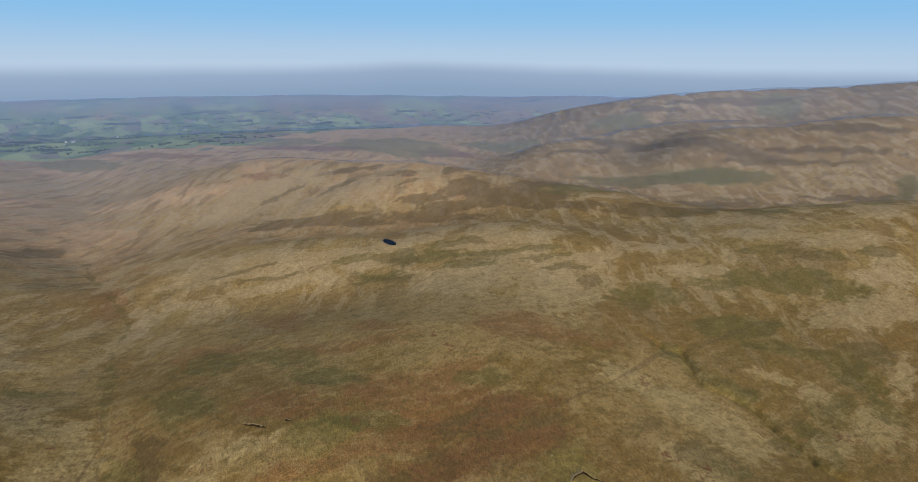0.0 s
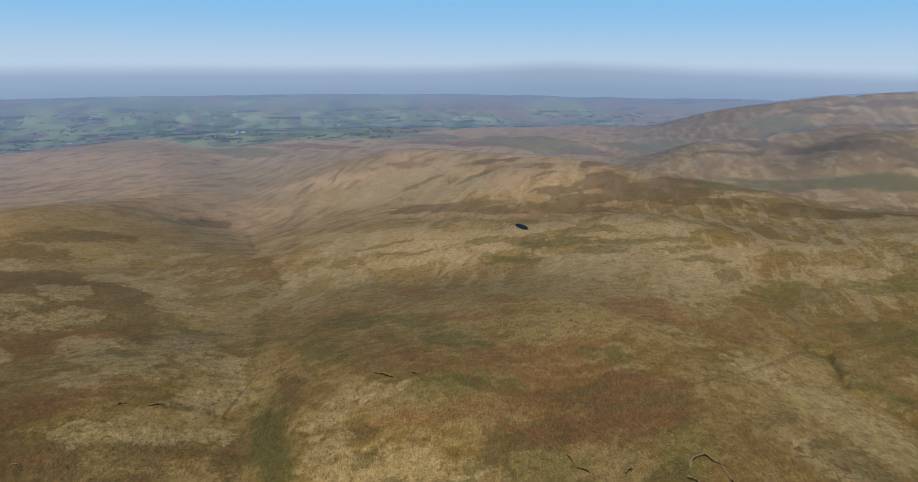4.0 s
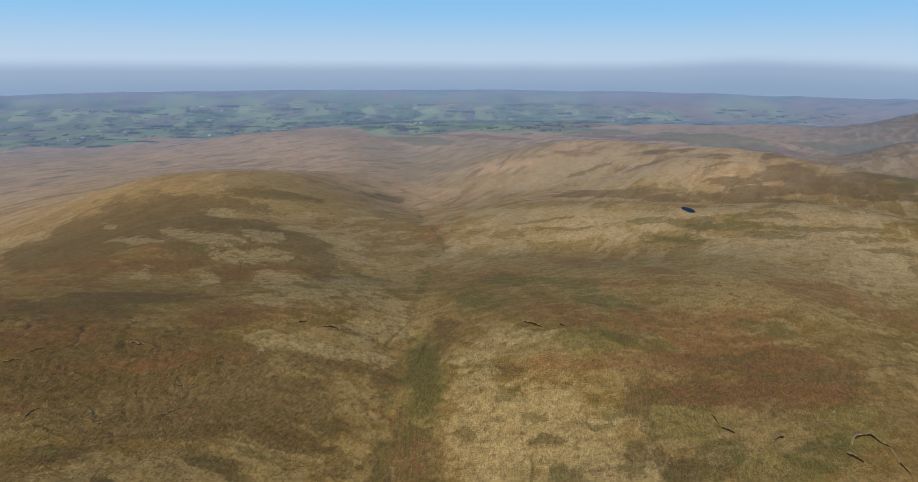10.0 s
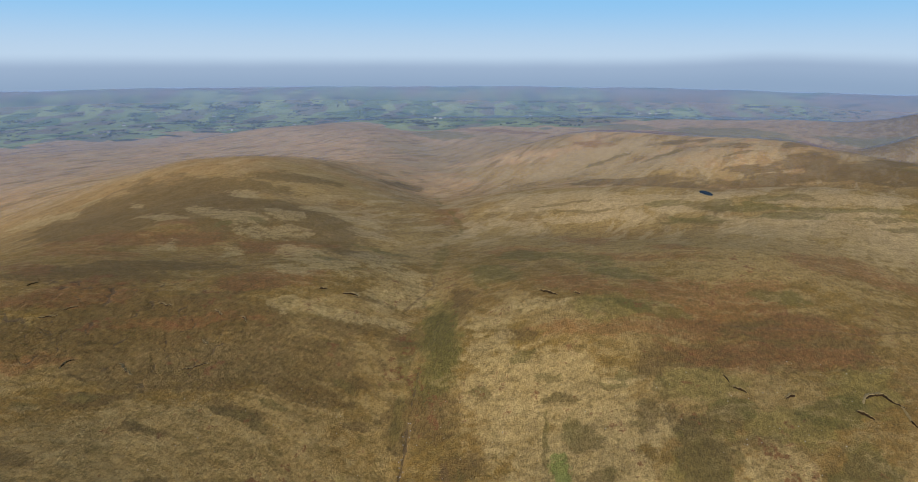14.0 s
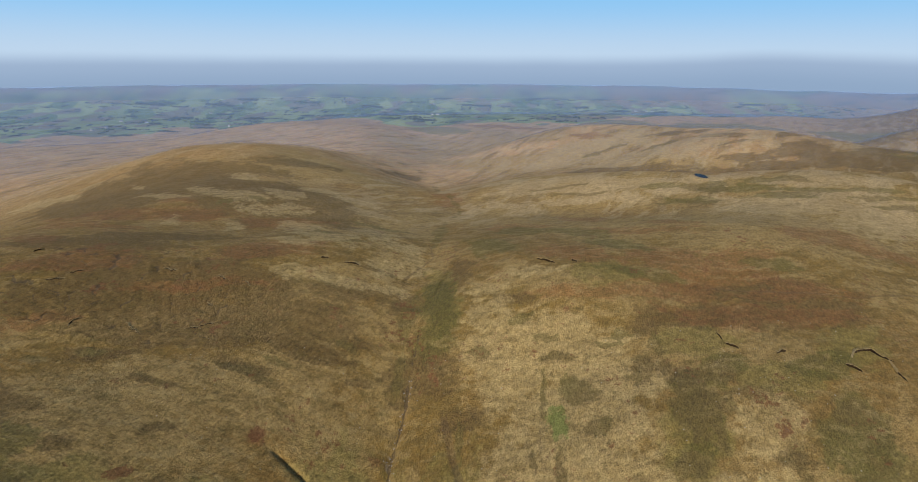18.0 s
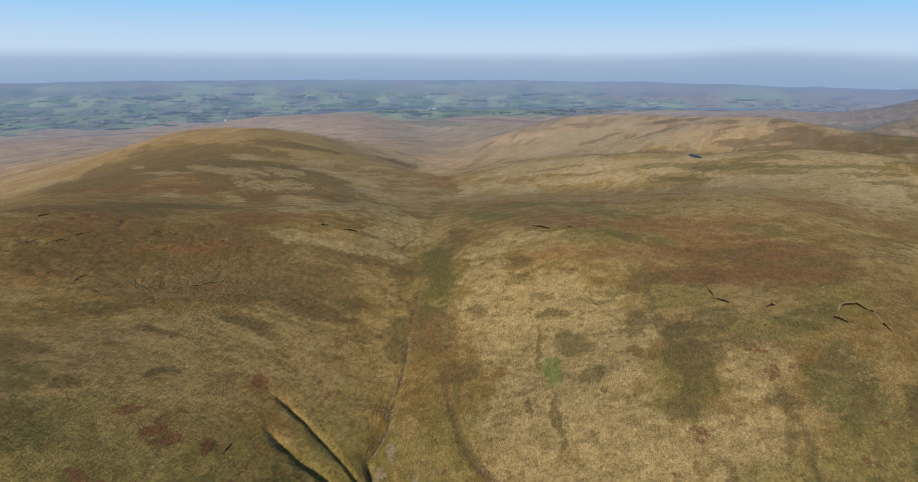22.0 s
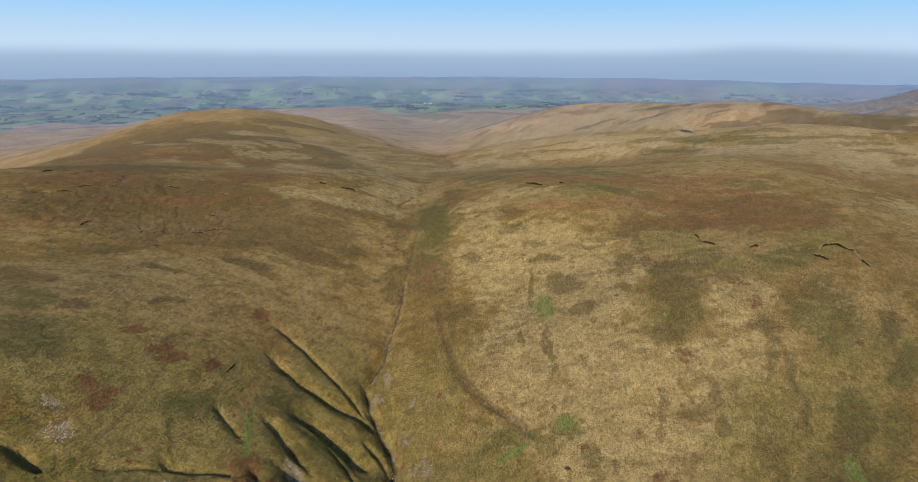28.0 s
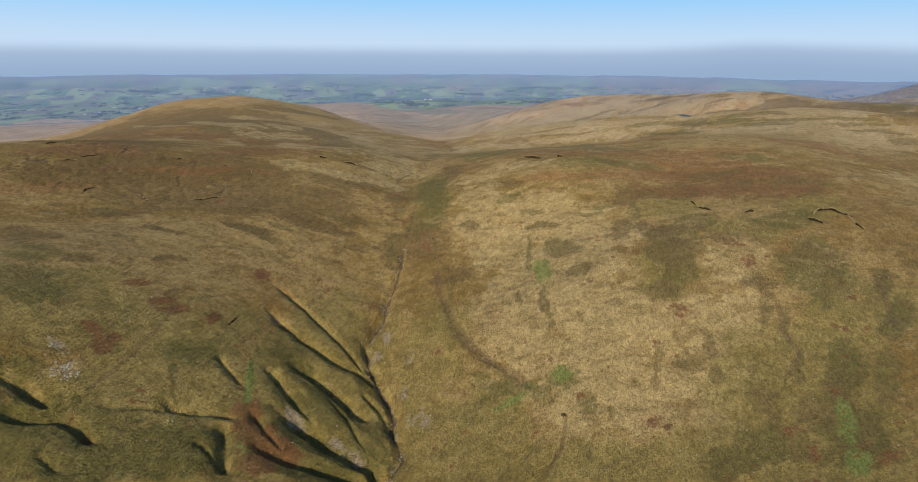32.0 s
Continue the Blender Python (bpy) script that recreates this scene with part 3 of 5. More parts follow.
GREEN = GREEN_ONE + GREEN_TWO + GREEN_THREE + GREEN_FOUR
RED_ONE = (
    (-271, 536, 37, 15, 169), (-290, 485, 56, 19, 160), (-251.1, 568.6, 21.5, 9.8, 171), (121, 586, 41, 14, 80),
    (135, 396, 26, 19, 132), (137.0, 364.2, 21.9, 10.0, -174), (245.2, 448.1, 23.5, 19.0, -161), (260, 432, 27, 14, -177),
    (144, 332, 27, 10, 179), (-15, 763, 50, 17, 90), (-223.7, 356.9, 17.6, 5.8, -169), (176.9, 350.7, 24.4, 6.6, 176),
    (204.0, 348.4, 21.8, 8.5, -178), (-292, 429, 39, 13, 148), (113, 586, 44, 19, 99), (262, 451, 27, 14, 158),
)
RED_TWO = (
    (283, 420, 28, 13, 150), (135, 406, 27, 21, 146), (137.9, 360.9, 18.2, 16.3, 170), (180, 390, 26, 20, 59),
    (164, 500, 31, 10, 125), (204, 353, 28, 11, 156), (309.6, 401.0, 16.3, 6.4, -179), (96.4, 360.2, 15.3, 7.7, 159),
    (79, 413, 33, 17, 138), (134, 331, 27, 8, 152), (150, 2444, 203, 78, 126), (270, 1377, 63, 23, 119),
    (-122.7, 173.9, 7.0, 3.9, -141), (-108.8, 202.8, 6.2, 3.4, -129), (-93.4, 205.9, 5.0, 3.1, -119), (-86.7, 252.6, 7.4, 4.2, 87),
)
RED_THREE = (
    (-36.2, 260.5, 3.5, 2.9, -144), (-39.8, 243.9, 3.1, 2.2, -126), (83, 358, 43, 8, 174), (177, 327, 41, 12, 174),
    (142, 374, 45, 10, -179), (-123, 419, 49, 14, -152), (-225, 369, 38, 17, -155), (-213.0, 303.7, 23.4, 7.6, -151),
    (-150, 359, 40, 6, -158), (-257, 528, 83, 23, 178), (-148, 529, 41, 20, -163), (53, 533, 37, 23, 141),
    (126, 482, 50, 16, 157),
)
RED = RED_ONE + RED_TWO + RED_THREE
DARK_ONE = (
    (-263, 752, 69, 27, 162), (-311, 705, 55, 30, 165), (-314, 579, 53, 34, 157), (-221, 532, 36, 15, -171),
    (-161, 525, 27, 16, -165), (-116, 558, 27, 17, 157), (-89, 520, 47, 13, 131), (-213, 437, 54, 18, -166),
    (-202, 366, 60, 15, -167), (-139, 328, 57, 12, -168), (-202, 324, 34, 16, -168), (-118, 360, 25, 15, -168),
    (-80.3, 323.1, 20.4, 8.1, -179), (0.7, 423.3, 24.1, 8.2, 96), (-10.4, 408.3, 19.9, 9.9, 110), (-13.5, 316.4, 21.6, 10.4, 97),
)
DARK_TWO = (
    (166, 356, 44, 14, 178), (185, 329, 33, 17, -174), (132.5, 332.4, 21.1, 12.5, -176), (104.7, 330.4, 15.8, 9.8, 52),
    (-201, 345, 34, 13, -167), (-259, 409, 38, 19, 163), (-136.2, 407.6, 24.8, 10.9, -171), (-178.1, 286.1, 10.9, 3.8, -170),
    (-106.3, 293.5, 16.7, 5.2, 167), (-141.4, 270.5, 11.1, 2.9, 167), (-53.5, 305.3, 8.7, 3.3, -158), (-104, 604, 35, 11, 161),
    (504, 963, 43, 41, 132), (515, 889, 46, 38, 106), (430, 973, 41, 20, 143), (446, 911, 61, 22, 141),
)
DARK_THREE = (
    (545, 847, 59, 30, 140), (242, 1028, 91, 24, 161), (442, 1121, 51, 18, 111), (532, 1057, 41, 18, -148),
    (404, 1252, 67, 18, 143), (-363, 689, 88, 35, 159), (-204, 813, 55, 26, -154), (-219, 650, 32, 22, -179),
    (602, 899, 61, 40, 180), (647, 663, 87, 34, 133), (948, 872, 90, 20, 139), (1117, 709, 69, 8, 121),
    (1174, 1223, 297, 28, -93), (1217, 838, 143, 8, 109), (1058, 1344, 124, 22, -173), (534, 885, 76, 27, 126),
)
DARK_FOUR = (
    (408, 891, 77, 24, 124), (566, 769, 73, 17, 135), (282, 998, 118, 18, 134), (-108, 1153, 68, 20, -119),
    (39.9, 268.7, 21.1, 1.4, 84), (33.8, 248.5, 7.0, 1.1, 85), (61.2, 259.3, 6.5, 4.7, -124), (44.7, 238.6, 11.0, 1.8, 83),
    (115.6, 180.6, 11.9, 3.5, 67), (103.4, 194.5, 6.7, 3.0, 68), (99.3, 155.0, 4.0, 3.0, 179), (129.8, 183.8, 9.5, 2.3, 65),
    (133.7, 231.2, 7.5, 3.4, 180), (-124.0, 176.5, 8.1, 5.7, -134), (-109.5, 204.6, 8.9, 6.2, -106), (-93.8, 207.0, 5.4, 3.5, -108),
)
DARK_FIVE = (
    (-122.8, 238.5, 10.0, 4.2, -133), (0.8, 282.3, 12.2, 7.5, 20), (-150.1, 215.9, 6.1, 4.8, -132), (8.8, 224.2, 17.6, 2.3, 122),
    (-182.5, 242.3, 20.6, 6.4, 157), (-168.7, 286.3, 15.8, 5.5, -159), (-112.6, 314.3, 18.5, 4.6, -154), (-71.7, 317.3, 18.8, 5.1, -169),
    (112.6, 261.4, 6.7, 6.4, -159), (114.5, 163.5, 11.1, 2.5, 66), (183.9, 226.2, 14.9, 4.2, 58), (-22.5, 314.5, 19.6, 12.9, 28),
    (-30.2, 376.0, 12.1, 10.9, 62), (-11, 375, 31, 9, 97), (98.5, 292.3, 6.1, 3.9, 90), (-57.5, 330.6, 11.9, 5.6, 172),
)
DARK_SIX = (
    (-94, 330, 27, 6, -176), (-31.1, 312.3, 17.7, 7.4, 96), (-55.8, 412.9, 14.4, 4.5, -176), (31.0, 362.1, 13.5, 4.2, 163),
    (51.4, 313.6, 11.5, 3.4, -179), (10.5, 326.5, 7.0, 4.2, 94), (58.7, 287.0, 9.7, 8.3, 132), (89.1, 292.1, 11.4, 6.5, 77),
    (106.3, 279.4, 7.2, 6.0, 62), (1779, 1508, 209, 21, 135), (1287, 830, 103, 12, 104), (1583, 1640, 113, 20, 120),
    (1170, 863, 124, 9, 112), (-276, 666, 180, 74, 139), (-171, 613, 95, 56, 136), (-350, 604, 112, 45, 137),
)
DARK_SEVEN = (
    (-159, 362, 55, 22, -175), (-166, 322, 36, 14, -176), (-94, 339, 47, 17, -171), (-66, 378, 29, 14, -162),
    (-218, 411, 35, 23, 144), (-177, 344, 51, 25, -175), (-130, 370, 33, 20, -175), (-157, 312, 49, 15, -174),
)
DARK = DARK_ONE + DARK_TWO + DARK_THREE + DARK_FOUR + DARK_FIVE + DARK_SIX + DARK_SEVEN
SPOT_ONE = (
    (41.9, 287.1, 18.0, 1.8, 84), (34.0, 251.1, 7.2, 1.6, 86), (55.0, 294.7, 7.4, 3.6, 89), (61.4, 260.4, 6.3, 4.5, -132),
    (44.9, 240.8, 12.7, 1.8, 83), (43.9, 222.3, 5.1, 1.5, 84), (106.0, 257.8, 22.0, 9.9, 74), (94.9, 233.0, 7.9, 6.1, 72),
    (113.9, 261.1, 6.5, 5.2, 67), (102.7, 285.8, 7.3, 5.0, 88), (133.7, 231.2, 5.5, 4.1, -150), (103.3, 197.5, 6.7, 3.0, 69),
    (101.6, 183.1, 5.2, 2.4, 68), (130.3, 216.8, 13.8, 2.7, 67), (132.7, 202.8, 13.7, 1.7, 66), (129.8, 183.8, 9.5, 1.9, 65),
)
SPOT_TWO = (
    (164.1, 241.7, 21.6, 10.9, 55), (165.3, 228.5, 18.4, 6.6, 60), (177.2, 199.1, 14.4, 4.5, 57), (183.9, 226.2, 14.8, 3.0, 59),
    (141.7, 174.3, 14.2, 5.4, 60), (130.3, 146.1, 11.3, 6.5, 56), (126.6, 160.2, 8.0, 4.8, 58), (99.3, 155.0, 4.1, 3.4, -169),
    (112.0, 166.9, 7.3, 3.7, 64), (80.4, 192.4, 10.3, 1.7, 75), (19.8, 194.1, 9.9, 3.1, -157), (22.4, 199.4, 9.7, 3.5, 159),
    (32.4, 194.5, 3.8, 3.0, 112), (46.1, 194.8, 6.0, 4.8, 99), (37.4, 188.5, 5.7, 3.1, 87), (51.3, 179.1, 4.8, 3.0, 82),
)
SPOT_THREE = (
    (59.9, 174.4, 2.6, 1.8, 79), (8.1, 183.0, 6.7, 3.4, -131), (0.9, 266.2, 13.6, 2.3, 91), (-0.4, 247.0, 8.9, 1.9, 91),
    (6.3, 230.6, 5.2, 1.9, 119), (18.4, 212.1, 7.3, 1.6, 133), (27.2, 200.9, 6.2, 1.8, 133), (93.9, 192.9, 6.2, 5.1, -170),
    (89.3, 143.5, 5.3, 4.1, -178), (111.3, 148.0, 7.2, 4.9, 57), (155.2, 169.8, 15.4, 4.1, 58), (-151.0, 190.5, 9.0, 8.2, -115),
    (-141.4, 187.8, 7.2, 4.4, -139), (-183.1, 229.6, 13.0, 5.0, 127), (91.4, 300.6, 4.9, 3.6, 117), (86.9, 324.2, 5.2, 3.1, 160),
)
SPOT_FOUR = (
    (51.4, 313.6, 10.1, 3.0, 169), (89.1, 292.1, 8.3, 5.7, 65), (101.8, 309.1, 7.5, 3.2, 74), (58.7, 287.0, 9.2, 6.9, 151),
    (33.0, 344.4, 6.5, 3.3, -139), (10.5, 326.5, 5.1, 4.3, 146), (47.1, 327.8, 6.6, 3.0, 170), (81.2, 318.1, 8.5, 2.2, 168),
    (108.7, 278.8, 7.4, 6.6, 44), (123.2, 283.5, 8.7, 6.6, 52), (126.5, 266.0, 9.6, 4.3, 179), (-185.1, 587.2, 11.7, 5.7, 159),
    (-211.3, 572.1, 7.6, 6.1, 172), (-102.1, 491.9, 18.7, 6.6, 131), (-85.2, 553.3, 18.8, 5.0, 147), (-63.6, 540.0, 21.1, 7.1, 135),
)
SPOT_FIVE = (
    (-174.6, 286.8, 10.9, 2.6, -169), (-105.7, 291.6, 11.0, 3.3, 168), (-96.8, 288.8, 10.8, 2.8, 165), (-141.4, 270.5, 8.8, 2.0, 146),
    (-164.0, 253.6, 4.4, 2.7, 168), (-196.3, 275.6, 5.8, 3.5, -178), (-60.4, 329.6, 9.1, 3.1, 158), (-89.9, 303.3, 5.6, 3.0, 168),
    (-78.2, 456.6, 11.0, 4.9, -145), (208.9, 691.6, 18.0, 6.5, 149), (296.1, 594.7, 23.5, 10.4, 159), (259.1, 663.8, 16.8, 12.5, 138),
    (218, 625, 33, 8, 143), (335, 600, 29, 8, 166), (380.0, 587.8, 20.0, 6.7, 179), (133, 712, 37, 5, 166),
)
SPOT_SIX = (
    (108, 744, 33, 6, 174), (441, 1044, 26, 9, 175), (357, 1167, 52, 12, -151), (266, 1229, 51, 11, -152),
    (320.0, 610.6, 19.9, 8.0, 161), (354, 593, 30, 7, 170), (378, 570, 26, 6, 178), (302.3, 657.7, 16.4, 13.9, 140),
    (256.4, 653.1, 23.8, 12.8, 76), (237.8, 671.0, 20.1, 10.2, 128), (328.6, 646.8, 19.4, 10.1, 132), (341.9, 597.9, 23.6, 7.2, 148),
    (375.4, 544.8, 23.8, 6.4, 163), (382.8, 509.6, 19.5, 7.4, 46), (561, 466, 31, 9, 125), (581.2, 419.0, 24.2, 9.0, 131),
)
SPOT_SEVEN = (
    (625.4, 391.3, 20.2, 8.8, 147), (284.3, 273.6, 14.4, 11.1, 46), (275.0, 286.4, 13.9, 8.8, 36), (340.3, 276.2, 12.2, 7.9, -126),
    (263.3, 316.5, 13.2, 6.2, -179), (482.1, 312.3, 21.2, 14.3, 162), (404.2, 283.8, 20.8, 9.8, -155), (431.2, 265.6, 15.7, 10.7, -127),
    (42.0, 170.0, 6.7, 0.8, 82), (36.1, 158.0, 9.6, 0.8, -120), (29.5, 165.7, 8.2, 0.8, -127), (-123.3, 175.2, 5.5, 3.9, 168),
    (-118.2, 170.3, 5.0, 4.0, 97), (1015, 846, 47, 8, 130), (1049, 763, 35, 8, 126), (940, 858, 42, 13, 150),
)
SPOT_EIGHT = (
    (1146, 649, 32, 8, 122), (716.1, 496.8, 23.9, 13.5, 101), (678, 557, 41, 12, -97), (641, 628, 29, 16, 109),
    (769, 488, 30, 21, 56),
)
SPOT = SPOT_ONE + SPOT_TWO + SPOT_THREE + SPOT_FOUR + SPOT_FIVE + SPOT_SIX + SPOT_SEVEN + SPOT_EIGHT
TAN_ONE = (
    (35.5, 407.0, 18.4, 10.1, 130), (12.5, 392.2, 17.7, 4.3, 136), (-55, 575, 32, 20, 110), (-73, 724, 26, 14, 173),
    (-8.6, 213.0, 23.3, 14.3, 121), (-0.7, 180.2, 19.5, 13.8, 121), (-18.0, 243.3, 15.1, 7.2, 125), (134, 717, 121, 47, 159),
    (308, 568, 89, 68, -153), (226, 1227, 184, 101, -157), (62, 304, 64, 31, 165), (-133, 264, 68, 20, -165),
    (-91, 592, 101, 44, 106), (-36, 444, 40, 25, 70), (-74, 389, 40, 23, -151), (-173, 836, 106, 56, 137),
)
TAN_TWO = (
    (38, 720, 48, 35, 118), (557, 431, 113, 68, 133), (138, 764, 123, 71, 145), (279, 1273, 224, 98, -158),
    (339, 551, 103, 64, 161), (-53, 1900, 361, 145, 121), (151, 1884, 473, 97, 101), (626, 518, 160, 57, 109),
    (301, 329, 69, 54, 40), (1079, 921, 324, 59, 119), (-49, 598, 80, 40, 99), (50, 1351, 299, 50, 118),
    (-141, 230, 55, 40, -128), (-85, 279, 47, 28, -123), (-131, 187, 33, 20, -136), (-96, 176, 39, 19, -140),
)
TAN_THREE = (
    (-58, 259, 29, 17, 81), (69, 214, 56, 59, 91), (125, 204, 42, 31, 49), (168, 220, 46, 25, 52),
    (-38, 308, 33, 13, 93), (-81, 370, 54, 11, -150), (86, 154, 44, 17, 169), (-94, 145, 36, 12, -152),
    (236.0, 395.9, 19.6, 6.2, 170), (194.2, 432.0, 21.1, 6.4, 159), (196.2, 394.4, 22.6, 4.4, 165), (196.2, 371.9, 19.3, 3.0, 176),
    (253.8, 407.8, 22.5, 5.7, -177), (267.1, 393.4, 14.1, 6.4, -177), (174.9, 412.0, 17.5, 4.1, 172), (182.1, 385.8, 19.9, 3.9, 174),
)
TAN_FOUR = (
    (198.4, 362.8, 12.6, 2.9, 177), (92.2, 315.6, 16.8, 12.0, 168), (100.0, 292.8, 15.6, 15.4, 75), (54.7, 340.8, 12.6, 5.1, -164),
    (46.6, 353.9, 16.0, 3.0, -171), (85.8, 373.3, 20.2, 4.0, 178), (89.3, 357.8, 19.4, 4.7, 179), (178.6, 305.2, 13.9, 2.6, -180),
    (-193, 306, 54, 12, -153), (-123, 327, 63, 16, -158), (-53, 352, 35, 16, -142), (-135, 274, 64, 18, -150),
    (56, 377, 41, 15, 166), (101, 353, 39, 14, -179), (-48, 356, 30, 13, -156), (240, 659, 111, 33, 149),
)
TAN_FIVE = (
    (115, 811, 99, 38, 125), (372, 639, 69, 45, -166), (63, 638, 35, 34, 93), (231, 449, 126, 33, -159),
    (174, 661, 85, 18, 134), (19.0, 179.6, 19.4, 15.1, 132), (47.3, 156.6, 15.5, 9.6, 168), (63, 638, 87, 84, 140),
    (119, 506, 77, 62, 106), (207, 526, 83, 66, 71), (218, 1181, 228, 70, 127), (345, 1001, 107, 32, 140),
    (138, 302, 43, 22, -180), (-201, 769, 91, 59, -127), (-127, 610, 63, 39, -113),
)
TAN = TAN_ONE + TAN_TWO + TAN_THREE + TAN_FOUR + TAN_FIVE
HEATH = (
    (921, 1848, 96, 74, -166), (659, 2202, 218, 57, 109), (528, 2400, 95, 47, 129),
)
FIELD = (
    (822, 2131, 342, 136, 91), (591, 2572, 175, 104, 128), (1199, 1949, 148, 94, 122), (1050, 967, 101, 31, 121),
    (1476, 1683, 110, 50, 100), (1843, 1386, 88, 64, 47), (-88, 2413, 226, 76, 114),
)
OLIVE_ONE = (
    (-137, 183, 30, 23, -131), (-112, 136, 28, 20, -155), (-88, 181, 41, 29, -121), (-80, 145, 30, 12, -151),
    (-50, 212, 51, 24, 84), (-36, 179, 25, 23, 75), (-7, 229, 36, 15, 77), (-5, 176, 27, 17, 106),
    (11.9, 165.0, 18.5, 14.4, 133), (19.2, 183.8, 15.6, 12.1, 119), (39.3, 155.8, 21.5, 12.1, 166), (125, 179, 33, 27, 33),
    (101, 146, 34, 15, 168), (131.3, 141.6, 23.6, 15.0, 54), (70.2, 147.4, 21.8, 9.3, 170), (160, 205, 29, 19, 46),
)
OLIVE_TWO = (
    (99.5, 244.8, 22.4, 12.6, 74), (121.6, 309.3, 19.1, 13.5, 180), (147.6, 274.5, 23.1, 9.9, -176), (195.6, 300.7, 21.8, 12.5, 37),
    (-12, 381, 45, 12, 97), (89.2, 381.8, 17.9, 16.4, 36),
)
OLIVE = OLIVE_ONE + OLIVE_TWO
LUSH = (
    (45.9, 270.5, 11.4, 4.8, 89), (131.3, 152.9, 11.2, 3.1, 69), (125.5, 135.8, 6.4, 3.6, 56), (45.0, 195.2, 4.8, 3.9, 101),
    (23.9, 188.2, 7.8, 2.1, -160), (-73.2, 182.4, 13.7, 1.6, 100), (-67.3, 151.7, 9.9, 1.6, 106), (32.4, 194.5, 2.9, 2.2, 141),
)
BRAKE = (
    (-66.5, 161.1, 8.3, 4.7, 97), (-60.6, 152.9, 7.6, 4.7, -142), (-124.9, 176.5, 3.8, 2.4, 161), (-118.9, 170.5, 4.5, 3.6, 94),
    (-117.1, 176.1, 3.0, 2.2, -129), (-112.2, 206.0, 5.7, 2.5, -133), (-106.9, 203.6, 5.7, 2.4, -134), (-93.8, 207.0, 3.9, 2.5, -103),
    (-123.0, 211.8, 5.7, 2.4, -134), (-86.9, 253.5, 5.4, 3.2, 83), (-68.3, 166.3, 7.8, 2.9, 96), (-59.5, 159.9, 8.9, 6.0, 159),
    (-63.2, 149.1, 6.0, 4.8, -115),
)
SCREE = (
    (-122.8, 155.2, 4.2, 4.0, 81), (-11.2, 189.7, 6.1, 4.0, 134), (-28.6, 240.0, 5.0, 2.7, 101), (-56.6, 177.6, 4.2, 2.7, 169),
    (-32.7, 228.4, 4.8, 3.6, 88), (-32.3, 263.7, 6.5, 2.0, 97), (-128.7, 163.5, 5.5, 2.7, 161), (-34.7, 171.9, 5.3, 2.4, 169),
    (-40.4, 174.4, 3.4, 1.5, 170), (-9.0, 191.3, 5.9, 3.8, 114), (-18.1, 206.7, 3.9, 2.1, 104), (-16.8, 225.0, 6.8, 2.0, 95),
)


def patches(x, y, rows, soft=0.6):
    """How deep inside the nearest patch of a kind each place lies: 0 outside, 1 within."""
    out = np.zeros(x.shape)
    for cx, cy, a, b, turn in rows:
        k = 1.7 * max(a, b)
        i = np.nonzero((abs(x - cx) < k) & (abs(y - cy) < k))[0]
        if not len(i):
            continue
        c, s = math.cos(radians(turn)), math.sin(radians(turn))
        px, py = x[i] - cx, y[i] - cy
        u, v = (px * c + py * s) / a, (py * c - px * s) / b
        e = np.hypot(u, v) + 0.34 * rough(u * 1.6 + cx, v * 1.6 + cy, 1, 71) + 0.26 * rough(u * 4.2 + cx, v * 4.2, 1, 72)
        out[i] = np.maximum(out[i], 1 - step(e, 1 - soft, 1 + soft))
    return out


def tracks(x, y):
    out = np.zeros(x.shape)
    for line, w in ((DITCH, 1.1), (TRACK, 1.2), (SHEEP_TRACKS[0], 0.9), (SHEEP_TRACKS[1], 0.8), (RILLS[0], 2.0), (RILLS[1], 1.4), (RILLS[2], 1.3), (RILLS[3], 0.7)):
        xs, ys = [p[0] for p in line], [p[1] for p in line]
        i = np.nonzero((x > min(xs) - 5) & (x < max(xs) + 5) & (y > min(ys) - 5) & (y < max(ys) + 5))[0]
        d = along(x[i], y[i], line)[0]
        out[i] = np.maximum(out[i], 1 - step(d, 0.4 * w, 1.6 * w))
    return out


def wet(x, y):
    """Rushes and wet ground along the becks and the dale's floor."""
    out = np.zeros(x.shape)
    for line, w in ((WET_LINES[0], 6.5), (WET_LINES[1], 6.0), ([v[:2] for v in VALLEY[5:14]], 4.0)):
        xs, ys = [p[0] for p in line], [p[1] for p in line]
        i = np.nonzero((x > min(xs) - 25) & (x < max(xs) + 25) & (y > min(ys) - 25) & (y < max(ys) + 25))[0]
        d = along(x[i], y[i], line)[0] + 3 * rough(x[i], y[i], 16, 51) + 6 * rough(x[i], y[i], 38, 52) + 1.5
        out[i] = np.maximum(out[i], 1 - step(d, 0.3 * w, 1.6 * w))
    return out


